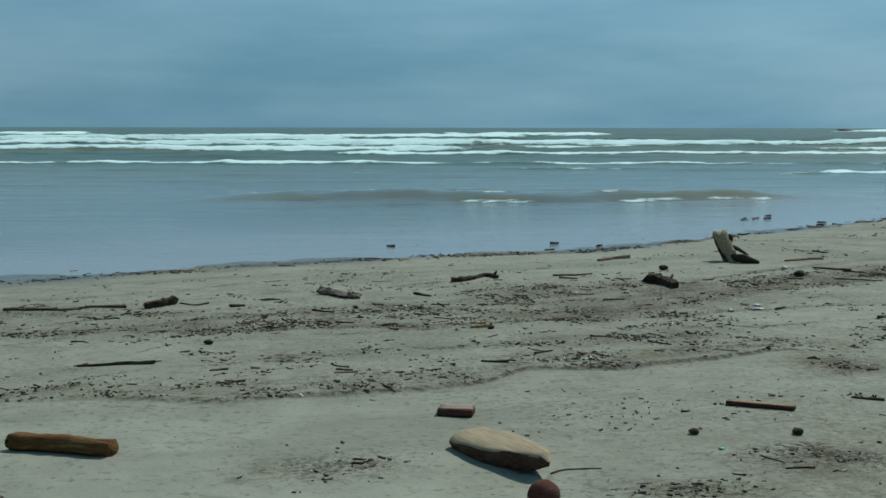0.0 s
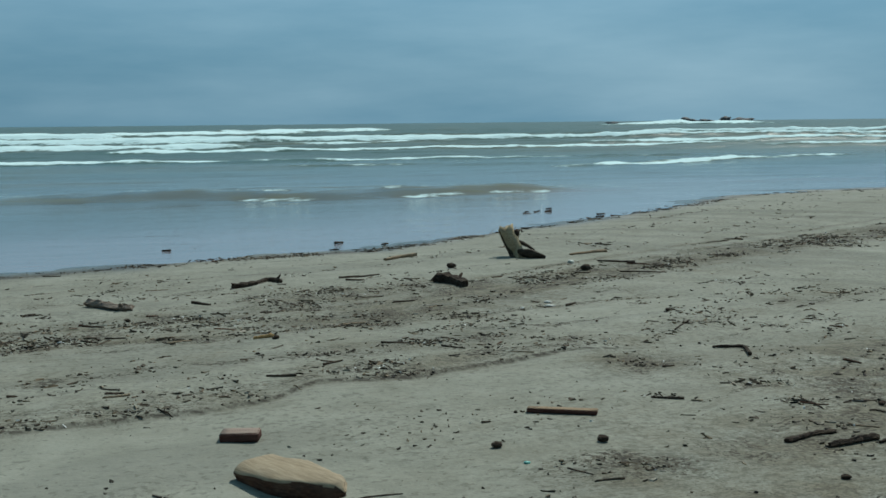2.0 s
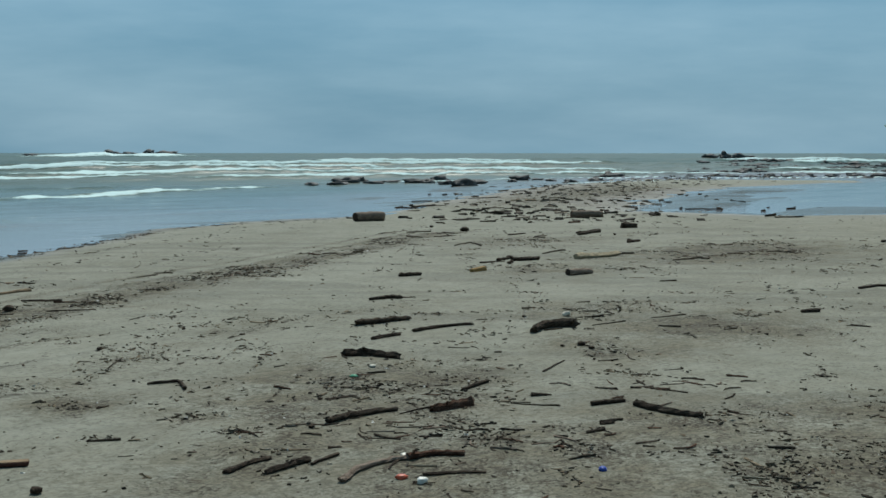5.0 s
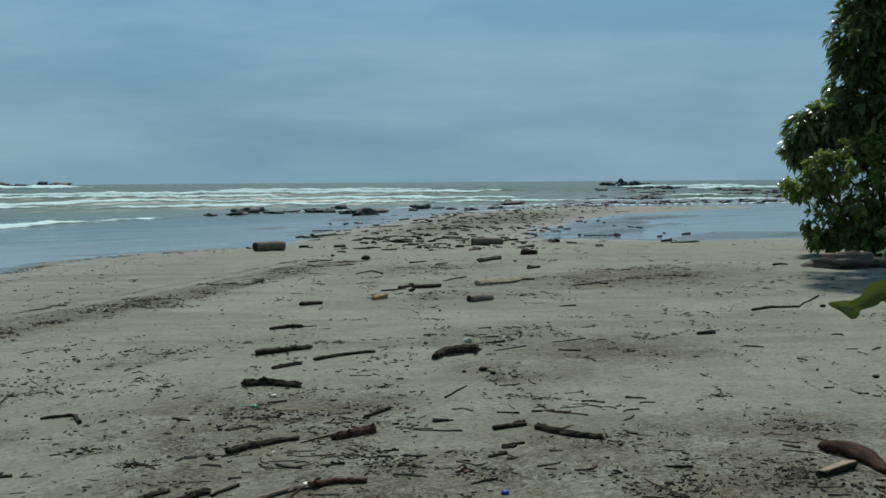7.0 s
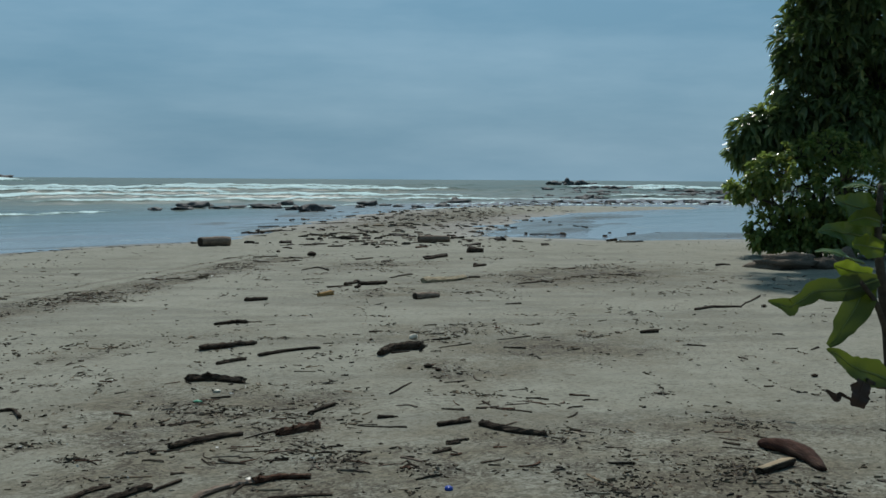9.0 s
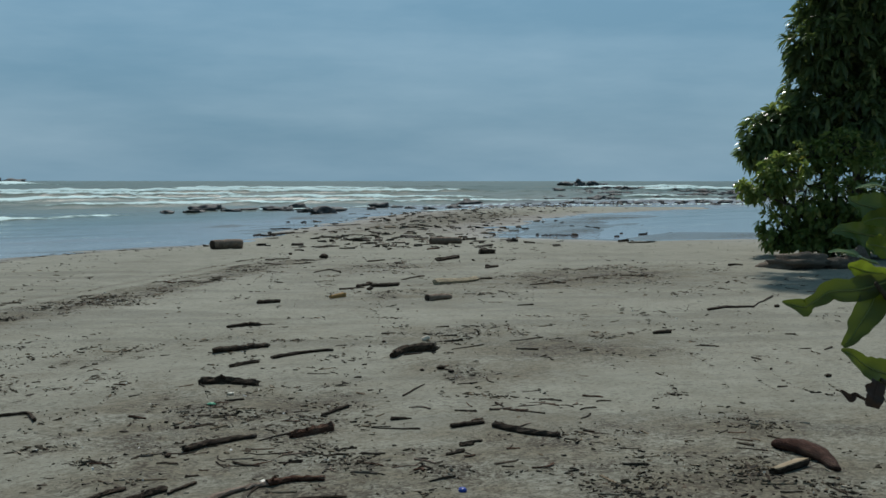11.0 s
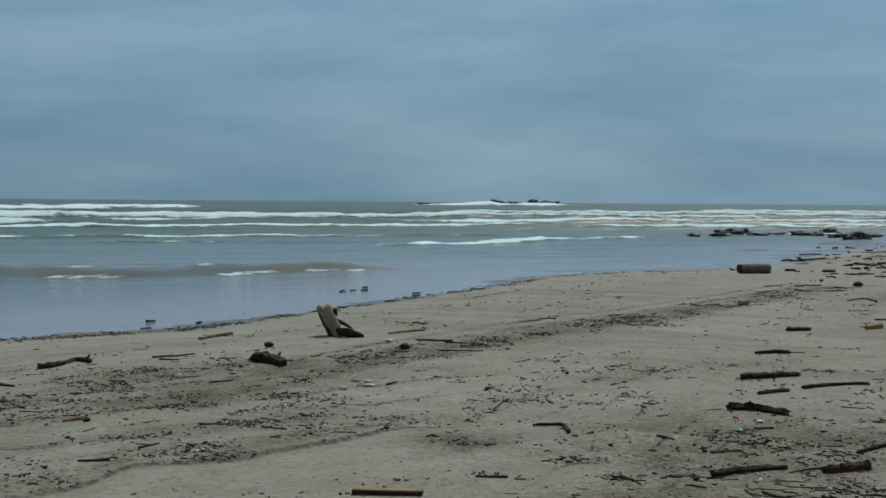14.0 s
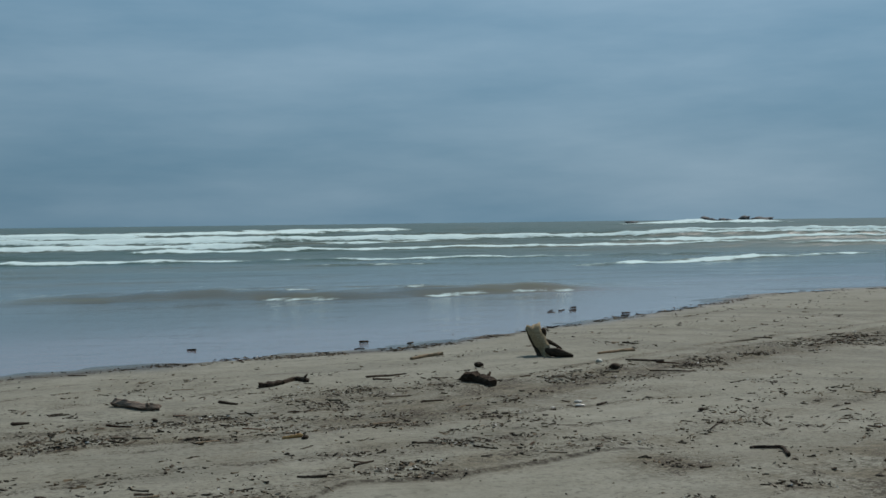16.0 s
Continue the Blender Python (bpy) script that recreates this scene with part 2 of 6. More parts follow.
def leaf_material(name, stops, gloss=0.32, through=0.25):
    m = Nodes(name, gloss, 0.5)
    tone = m.ramp(m.island(), stops)
    vein = m.math("ADD", m.math("MULTIPLY", m.noise(18, 3, 0.6), 0.6), m.math("MULTIPLY", m.noise(130, 4, 0.65), 0.4))
    tone = m.mix(m.band(vein, 0.4, 0.75, 0.0, 0.35), tone, (0.025, 0.045, 0.012))
    m.bump(vein, 0.25, 0.01)
    glow = m.n.new("ShaderNodeBsdfTranslucent")
    m.l.new(m.mix(0.5, tone, (0.16, 0.24, 0.02)), glow.inputs["Color"])
    join = m.n.new("ShaderNodeMixShader")
    join.inputs["Fac"].default_value = through
    out = m.n["Material Output"]
    m.l.new(m.bsdf.outputs["BSDF"], join.inputs[1])
    m.l.new(glow.outputs["BSDF"], join.inputs[2])
    m.l.new(join.outputs["Shader"], out.inputs["Surface"])
    return m.done(tone)


SAND, SEA, ROCK = sand_material(), sea_material(), rock_material()
DARK_WOOD = wood_material("wet_dark_driftwood", (0.015, 0.010, 0.007), (0.052, 0.036, 0.025), (0.15, 0.110, 0.074), 0.12)
RED_WOOD = wood_material("red_brown_driftwood", (0.035, 0.016, 0.011), (0.105, 0.050, 0.032), (0.23, 0.14, 0.088), 0.15)
PALE_WOOD = wood_material("pale_driftwood", (0.12, 0.09, 0.06), (0.30, 0.225, 0.145), (0.46, 0.37, 0.26), 0.15)
TAN_WOOD = wood_material("tan_weathered_wood", (0.19, 0.13, 0.08), (0.33, 0.235, 0.15), (0.43, 0.32, 0.21), 0.08)
BARK_WOOD = wood_material("orange_brown_bark", (0.05, 0.022, 0.008), (0.17, 0.082, 0.028), (0.36, 0.22, 0.09), 0.06)
LITTER = litter_material("dark_plant_litter", [(0.0, (0.020, 0.016, 0.012)), (0.42, (0.062, 0.050, 0.036)), (0.70, (0.105, 0.076, 0.050)), (0.92, (0.18, 0.135, 0.085)), (1.0, (0.33, 0.30, 0.24))])
SHELL = plain_material("bleached_shell", (0.75, 0.74, 0.70), 0.5, 0.1)


# ---- number helpers ----
def value_noise(x, y, seed):
    """Smooth noise from 0 to 1 on numpy arrays."""
    xi, yi = np.floor(x).astype(np.int64), np.floor(y).astype(np.int64)
    fx, fy = x - xi, y - yi
    fx, fy = fx * fx * (3 - 2 * fx), fy * fy * (3 - 2 * fy)

    def h(a, b):
        n = (a * 374761393 + b * 668265263 + seed * 974711) & 0x7FFFFFFF
        n = ((n ^ (n >> 13)) * 1274126177) & 0x7FFFFFFF
        return ((n ^ (n >> 16)) & 0xFFFF) / 65535.0

    return (h(xi, yi) * (1 - fx) + h(xi + 1, yi) * fx) * (1 - fy) + (h(xi, yi + 1) * (1 - fx) + h(xi + 1, yi + 1) * fx) * fy


def fbm(x, y, seed, octaves=4):
    total, weight, gain = 0.0, 0.0, 1.0
    for k in range(octaves):
        total = total + value_noise(x * 2 ** k, y * 2 ** k, seed + 17 * k) * gain
        weight, gain = weight + gain, gain * 0.5
    return total / weight


def smooth(a, b, v):
    s = np.clip((v - a) / (b - a), 0, 1)
    return s * s * (3 - 2 * s)


SHORE_X = [-60.00, -20.00, -3.90, -2.82, -1.33, 1.13, 3.09, 5.77, 8.60, 12.93, 15.61, 17.82, 20.32, 22.06, 25.88, 33.32, 41.66, 60.00, 90.00, 400.00]
SHORE_Y = [-25.00, 3.00, 12.79, 13.35, 14.32, 15.28, 15.79, 18.14, 20.48, 24.28, 25.22, 25.51, 26.41, 28.15, 31.23, 36.64, 42.55, 52.00, 60.00, 80.00]
POOL_X = [40.00, 33.00, 31.02, 28.97, 27.86, 27.53, 27.46, 32.10, 39.34, 49.26, 56.16, 63.25, 71.66, 130.00]
POOL_Y = [0.00, 10.00, 16.92, 18.04, 19.14, 20.83, 22.85, 27.21, 30.93, 35.53, 36.75, 37.46, 38.30, 39.30]
LEDGE_X = [-2.04, -1.43, -0.78, -0.28, 0.32, 0.74, 1.03, 1.61, 2.09, 2.85]
LEDGE_Y = [6.42, 6.49, 6.37, 6.54, 6.66, 6.87, 7.22, 7.19, 7.44, 7.77]
WATER = -0.075


def seaward(x, y):
    """Metres past the water's edge, seawards or into the lagoon behind the spit; negative on dry sand."""
    x, y = np.asarray(x, float), np.asarray(y, float)
    sea = (y - np.interp(x, SHORE_X, SHORE_Y)) * 0.75
    pool = (x - np.interp(y, POOL_Y, POOL_X)) * 0.6
    pool = np.where(y > POOL_Y[-1] + 1, -9.0, pool)
    return np.maximum(sea, pool)


def ground(x, y):
    x, y = np.asarray(x, float), np.asarray(y, float)
    d = seaward(x, y) + (fbm(x * 0.45, y * 0.45, 5) - 0.5) * 0.7
    z = -0.075 * smooth(-2.2, 0.0, d) - 0.5 * smooth(0.0, 16.0, d)
    dry = 0.03 + 0.97 * smooth(-0.2, -3.0, d)
    z = z + (fbm(x * 0.5, y * 0.5, 3) - 0.5) * 0.035 * dry + (fbm(x * 1.7, y * 1.7, 6, 2) - 0.5) * 0.030 * dry + (fbm(x * 4, y * 4, 4, 3) - 0.5) * 0.016 * dry
    # low bars in the lagoon
    z = z + 0.13 * smooth(0.46, 0.64, fbm(x * 0.16, y * 0.42, 19, 3)) * smooth(0.3, 2.5, d) * smooth(22, 27, x) * smooth(60, 45, y) * smooth(6, 2, y - np.interp(x, SHORE_X, SHORE_Y))
    edge = y - np.interp(x, LEDGE_X, LEDGE_Y)
    z = z + 0.017 * smooth(-0.02, 0.03, edge) * smooth(2.2, 0.2, edge) * smooth(-2.2, -1.6, x) * smooth(3.4, 2.6, x)
    return z


def level(x, y):
    return float(ground(np.array([x]), np.array([y]))[0])


def ribbon(x, y, xs, ys, wide, ahead=0.0):
    """1 on a line y(x) of washed-up litter, falling off to either side."""
    gap = y - np.interp(x, xs, ys) - ahead
    inside = smooth(xs[0] - 1.5, xs[0] + 0.3, x) * smooth(xs[-1] + 1.5, xs[-1] - 0.3, x)
    return np.exp(-(gap / wide) ** 2) * inside


def blot(x, y, cx, cy, rx, ry, turn=0.0):
    c, s = math.cos(radians(turn)), math.sin(radians(turn))
    u, v = ((x - cx) * c + (y - cy) * s) / rx, (-(x - cx) * s + (y - cy) * c) / ry
    return np.exp(-(u * u + v * v))


HEAPS = [(2.93, 6.33), (3.10, 7.29), (3.46, 7.02), (3.55, 6.43), (3.53, 5.94), (6.05, 9.25), (5.17, 8.41), (4.72, 8.26), (3.17, 7.95), (4.33, 8.52), (4.19, 9.75), (4.99, 6.40), (1.55, 7.65), (1.18, 7.46), (3.00, 8.13), (2.52, 8.44), (2.93, 10.47), (2.81, 9.09), (1.89, 9.45), (1.44, 9.76), (2.09, 8.83), (1.84, 11.40), (2.27, 5.03), (0.59, 6.99), (2.78, 8.21), (1.26, 8.11), (1.91, 8.30), (1.92, 9.29), (0.97, 9.77), (0.60, 9.77)]
HEAPS += [(-0.83, 6.81), (-0.57, 6.56), (-1.05, 6.74), (-1.48, 6.61), (-1.82, 6.78), (-0.22, 6.69), (0.02, 6.76), (-1.07, 7.91), (-2.15, 9.60), (-2.57, 8.80), (-2.23, 8.78), (-1.39, 9.41), (-0.83, 9.24), (-0.21, 9.81), (0.24, 9.05), (1.60, 7.28), (1.52, 7.47), (2.38, 8.94), (6.23, 6.90), (5.72, 6.10), (6.71, 5.73), (6.28, 4.22), (5.04, 4.81), (11.00, 8.71), (9.13, 10.50), (7.68, 9.17), (5.16, 3.93), (7.65, 4.80), (12.57, 11.04), (9.78, 9.88)]


def heaps(x, y):
    """Small separate heaps of bark and husk."""
    total = 0.0 * x
    for k, (hx, hy) in enumerate(HEAPS):
        along = 0.07 + 0.05 * math.sin(k * 2.3) + 0.008 * math.hypot(hx, hy)
        total = np.maximum(total, blot(x, y, hx, hy, along, along * 0.55, -math.degrees(math.atan2(hx, hy)) + 14 * math.sin(k * 5.1)))
    return total


def litter_amount(x, y, spread=False):
    """How thick the plant litter lies on the sand, 0 to 1."""
    x, y = np.asarray(x, float), np.asarray(y, float)
    a = 0.0 * x
    s, k = 0.0 * x, 0.0 * x
    a = np.maximum(a, 0.90 * ribbon(x, y, [-2.04, -1.43, -0.78, -0.28, 0.32, 0.74, 1.03, 1.61, 2.09, 2.85], [6.42, 6.49, 6.37, 6.54, 6.66, 6.87, 7.22, 7.19, 7.44, 7.77], 0.35, 0.25))
    a = np.maximum(a, 0.80 * ribbon(x, y, [-2.81, -1.97, -1.06, -0.20, 0.72, 1.73, 2.66, 3.99], [9.07, 9.16, 8.93, 9.21, 9.45, 9.87, 9.67, 10.65], 0.45, 0.00))
    a = np.maximum(a, 0.65 * ribbon(x, y, [-3.09, -1.60, 0.02, 1.94, 3.65, 5.23], [10.02, 9.57, 9.96, 11.16, 11.28, 12.39], 0.50, 0.00))
    a = np.maximum(a, 0.78 * ribbon(x, y, [1.97, 3.07, 4.57, 6.94, 8.93, 11.44, 15.38], [9.60, 10.35, 11.53, 13.07, 14.16, 15.62, 18.21], 0.55, 0.00))
    k = np.maximum(k, 1.00 * ribbon(x, y, [1.97, 3.07, 4.57, 6.94, 8.93, 11.44, 15.38], [9.60, 10.35, 11.53, 13.07, 14.16, 15.62, 18.21], 0.22, 0.00))
    k = np.maximum(k, 0.75 * ribbon(x, y, [1.97, 3.07, 4.57, 6.94, 8.93, 11.44, 15.38], [9.60, 10.35, 11.53, 13.07, 14.16, 15.62, 18.21], 0.16, 0.62))
    k = np.maximum(k, 0.60 * ribbon(x, y, [1.97, 3.07, 4.57, 6.94, 8.93, 11.44, 15.38], [9.60, 10.35, 11.53, 13.07, 14.16, 15.62, 18.21], 0.10, 1.15))
    k = np.maximum(k, 0.90 * ribbon(x, y, [2.04, 3.19, 4.76, 7.23, 9.30, 11.92], [9.92, 10.75, 12.01, 13.61, 14.75, 16.27], 0.13, 0.00))
    k = np.maximum(k, 0.85 * ribbon(x, y, [-2.81, -1.97, -1.06, -0.20, 0.72, 1.73, 2.66, 3.99], [8.85, 8.98, 8.83, 9.01, 9.12, 9.35, 9.42, 10.05], 0.06, 0.00))
    k = np.maximum(k, 0.70 * ribbon(x, y, [-3.09, -1.60, 0.02, 1.94, 3.65, 5.23], [9.82, 9.72, 9.66, 10.45, 10.95, 11.60], 0.06, 0.00))
    a = np.maximum(a, 0.60 * ribbon(x, y, [1.68, 2.44, 3.19, 4.43, 6.05, 7.31], [8.24, 8.28, 7.88, 8.76, 9.61, 9.90], 0.35, 0.00))
    a = np.maximum(a, 0.80 * ribbon(x, y, [1.53, 2.01, 2.71, 3.19], [7.52, 7.45, 7.90, 7.88], 0.18, 0.00))
    s = np.maximum(s, 0.90 * blot(x, y, 2.18, 5.03, 0.45, 0.30, 0))
    s = np.maximum(s, 0.80 * blot(x, y, 3.19, 7.31, 0.40, 0.35, 0))
    s = np.maximum(s, 0.70 * blot(x, y, 3.09, 5.15, 1.00, 0.70, 0))
    s = np.maximum(s, 0.80 * blot(x, y, 5.35, 6.47, 0.70, 0.45, 0))
    s = np.maximum(s, 0.55 * blot(x, y, 3.54, 4.42, 1.60, 0.80, -30))
    s = np.maximum(s, 0.50 * blot(x, y, 4.18, 4.53, 3.00, 1.60, -30))
    s = np.maximum(s, 0.70 * blot(x, y, 4.15, 6.28, 0.80, 0.60, 0))
    s = np.maximum(s, 0.95 * blot(x, y, 8.99, 6.78, 0.90, 0.80, 0))
    s = np.maximum(s, 0.85 * blot(x, y, 16.14, 11.73, 2.50, 1.30, 0))
    s = np.maximum(s, 0.55 * blot(x, y, 5.83, 4.44, 1.20, 0.60, -40))
    s = np.maximum(s, 0.60 * blot(x, y, 6.93, 3.81, 1.50, 0.60, -50))
    s = np.maximum(s, 0.75 * blot(x, y, 5.48, 3.26, 1.30, 0.80, 0))
    s = np.maximum(s, 0.70 * blot(x, y, 5.78, 2.79, 1.00, 0.60, 0))
    s = np.maximum(s, 0.55 * blot(x, y, 4.53, 4.57, 1.20, 0.70, 0))
    s = np.maximum(s, 0.85 * blot(x, y, -0.19, 5.01, 0.35, 0.22, 0))
    s = np.maximum(s, 0.90 * blot(x, y, 2.24, 4.97, 0.50, 0.30, 0))
    s = np.maximum(s, 0.70 * blot(x, y, 1.47, 4.57, 0.50, 0.20, 0))
    s = np.maximum(s, 0.60 * blot(x, y, 7.46, 6.86, 0.40, 0.40, 0))
    s = np.maximum(s, 0.70 * blot(x, y, 4.30, 4.35, 0.80, 0.35, -25))
    s = np.maximum(s, 0.85 * blot(x, y, 3.43, 4.25, 0.80, 0.30, 0))
    s = np.maximum(s, 0.80 * blot(x, y, 2.82, 4.46, 0.60, 0.30, 0))
    s = np.maximum(s, 0.60 * blot(x, y, 3.23, 5.65, 0.50, 0.30, 0))
    s = np.maximum(s, 0.55 * blot(x, y, 4.92, 3.29, 0.90, 0.35, -35))
    s = np.maximum(s, 0.80 * blot(x, y, 3.52, 5.42, 0.80, 0.35, -30))
    s = np.maximum(s, 0.60 * blot(x, y, 4.80, 5.95, 0.80, 0.40, -30))
    s = np.maximum(s, 0.50 * blot(x, y, 15.43, 15.87, 1.50, 0.90, 0))
    s = np.maximum(s, 0.50 * blot(x, y, 11.95, 11.63, 1.10, 0.70, 0))
    s = np.maximum(s, 0.55 * blot(x, y, 9.12, 8.39, 0.80, 0.60, 0))
    s = np.maximum(s, 0.40 * blot(x, y, 8.39, 8.48, 0.70, 0.45, 0))
    s = np.maximum(s, 0.50 * blot(x, y, 7.57, 6.34, 0.70, 0.50, 0))
    s = np.maximum(s, 0.60 * blot(x, y, 3.92, 6.60, 0.90, 0.50, 0))
    s = np.maximum(s, 0.70 * blot(x, y, 3.17, 5.08, 0.90, 0.35, 0))
    s = np.maximum(s, 0.55 * blot(x, y, 2.56, 4.57, 0.70, 0.35, 0))
    s = np.maximum(s, 0.70 * blot(x, y, 3.18, 4.17, 1.20, 0.35, 0))
    s = np.maximum(s, 0.60 * blot(x, y, 5.02, 7.10, 1.00, 0.60, 0))
    s = np.maximum(s, 0.60 * blot(x, y, 4.68, 4.84, 0.80, 0.50, 0))
    s = np.maximum(s, 0.70 * blot(x, y, 29.77, 28.44, 6.00, 6.00, 45))
    s = np.maximum(s, 0.90 * blot(x, y, 37.22, 34.27, 12.00, 7.00, 45))
    shore = y - np.interp(x, SHORE_X, SHORE_Y)
    wide = np.clip(s + 0.30 * a + 0.5 * k, 0, 1)
    a = np.maximum(a, s)
    patchy = smooth(0.38, 0.64, fbm(x * 0.7, shore * 2.4, 21))
    a = np.maximum(a * (0.22 + 0.80 * patchy), k * (0.5 + 0.5 * patchy))
    edge = y - np.interp(x, LEDGE_X, LEDGE_Y)
    a = np.maximum(a, (0.55 + 0.4 * patchy) * np.exp(-((edge - 0.03) / 0.035) ** 2) * smooth(-2.3, -1.9, x) * smooth(3.3, 2.9, x))
    a = a * (1 - 0.85 * smooth(0.03, -0.02, edge) * smooth(-0.9, -0.3, edge) * smooth(3.3, 2.9, x))
    past_ledge = smooth(-0.1, 0.3, y - np.interp(x, LEDGE_X, LEDGE_Y)) + smooth(3.0, 4.5, x)
    past_ledge = np.clip(past_ledge, 0, 1) * smooth(40, 18, np.hypot(x, y)) * smooth(-0.2, -1.5, seaward(x, y))
    a = a + 0.25 * past_ledge * smooth(0.46, 0.70, fbm(x * 0.7, shore * 2.2, 33))
    # thin wandering lines left by single waves
    swash = fbm(x * 0.22, shore * 0.55, 37, 2)
    for mark in (0.36, 0.46, 0.54, 0.63):
        a = np.maximum(a, 0.62 * past_ledge * np.exp(-((swash - mark) / 0.007) ** 2) * smooth(0.40, 0.60, fbm(x * 0.9, shore * 0.9, 51)))
    far = seaward(x, y)
    a = np.maximum(a, 0.95 * np.exp(-((far + 0.25) / 0.2) ** 2) * smooth(34, 26, np.hypot(x, y)))
    if spread:
        return np.clip(wide * (0.65 + 0.6 * fbm(x * 0.8, shore * 1.6, 22)) + past_ledge * 0.28 * fbm(x * 0.5, shore * 1.2, 23), 0, 1) * smooth(0.2, -0.6, far)
    return np.clip(a, 0, 1) * smooth(0.6, -0.1, far)


# ---- building helpers ----
def mesh_from(name, verts, faces, material, shade=True):
    me = bpy.data.meshes.new(name)
    if isinstance(faces, np.ndarray):
        count, corners = faces.shape
        me.vertices.add(len(verts))
        me.vertices.foreach_set("co", np.asarray(verts, np.float32).ravel())
        me.loops.add(count * corners)
        me.loops.foreach_set("vertex_index", faces.astype(np.int32).ravel())
        me.polygons.add(count)
        me.polygons.foreach_set("loop_start", np.arange(0, count * corners, corners, dtype=np.int32))
        me.update(calc_edges=True)
    else:
        me.from_pydata(verts, [], faces)
    me.polygons.foreach_set("use_smooth", [bool(shade)] * len(me.polygons))
    me.materials.append(material)
    me.update()
    return me


def grid_faces(rows, cols, wrap=False):
    i = np.arange(rows - 1)[:, None] * cols
    j = np.arange(cols if wrap else cols - 1)[None, :]
    k = (j + 1) % cols
    return np.stack([i + j, i + k, i + cols + k, i + cols + j], -1).reshape(-1, 4)


def add_attribute(me, name, values):
    layer = me.attributes.new(name, "FLOAT", "POINT")
    layer.data.foreach_set("value", np.asarray(values, np.float32).ravel())


def part(name, me, parent, label=""):
    ob = new(name, me)
    ob.parent = parent
    if label:
        tagged(ob, label)
    return ob


# ---- the beach ----
def build_beach():
    angles = np.radians(np.concatenate([np.arange(-24, 76, 0.125), np.arange(76, 336, 4.0)]))
    radii = np.concatenate([[0.02, 0.6, 1.4, 2.2], np.geomspace(2.8, 70, 520), np.geomspace(74, 4600, 42)])
    r, a = np.meshgrid(radii, angles, indexing="ij")
    x, y = np.sin(a) * r, np.cos(a) * r
    z = ground(x, y)
    # drop the sea bed far out
    z = np.where(r > 75, np.minimum(z, -0.35), z)
    me = mesh_from("beach", np.stack([x, y, z], -1).reshape(-1, 3), grid_faces(len(radii), len(angles), True), SAND)
    add_attribute(me, "litter", np.clip(litter_amount(x, y) + 0.9 * heaps(x, y), 0, 1.3))
    add_attribute(me, "stain", litter_amount(x, y, True))
    edge = y - np.interp(x, LEDGE_X, LEDGE_Y)
    add_attribute(me, "seam", np.exp(-((edge - 0.008) / 0.022) ** 2) * smooth(-2.6, -2.2, x) * smooth(3.6, 3.0, x) * (0.25 + smooth(0.3, 0.6, fbm(x * 1.3, y * 1.3, 27)))
                  + 0.75 * np.exp(-((seaward(x, y) + 0.12 + (fbm(x * 0.9, y * 0.9, 28) - 0.5) * 0.5) / 0.16) ** 2) * smooth(40, 28, r) * smooth(26, 22, x) * (0.2 + smooth(0.35, 0.6, fbm(x * 1.1, y * 1.1, 29))))
    along, across = 0.73 * x - 0.68 * y, 0.68 * x + 0.73 * y
    streak = smooth(0.48, 0.66, fbm(along * 0.45, across * 2.4, 61, 4)) * smooth(3.5, 6.5, x) + 0.8 * smooth(0.50, 0.68, fbm(x * 0.5, (y - 0.3 * x) * 2.4, 63, 4)) * smooth(6.5, 3.5, x)
    add_attribute(me, "streak", streak * smooth(34, 20, r))
    add_attribute(me, "shore", y - np.interp(x, SHORE_X, SHORE_Y))
    add_attribute(me, "upper", np.clip(smooth(-0.05, 0.15, edge) + smooth(2.6, 3.4, x), 0, 1) * smooth(45, 25, r) * smooth(-0.1, -0.5, seaward(x, y)) * smooth(5.5, 2.5, x))
    wet = smooth(-0.8, 0.2, seaward(x, y) + (fbm(x * 0.6, y * 0.6, 9) - 0.5) * 1.4)
    wet = np.maximum(wet, 0.55 * smooth(-4.0, 0.0, seaward(x, y) + (fbm(x * 0.25, y * 0.6, 10) - 0.5) * 3.0) * smooth(23, 27, x))
    add_attribute(me, "wet", wet)
    tagged(new("ground", me), "grey-brown beach sand with washed-up plant litter", "sand", kind="structure")


build_beach()


# ---- the sea ----
ISLETS = [(187.7, 431.0, 22, 8), (214.8, 429.3, 30, 8), (220.4, 426.5, 14, 8)]


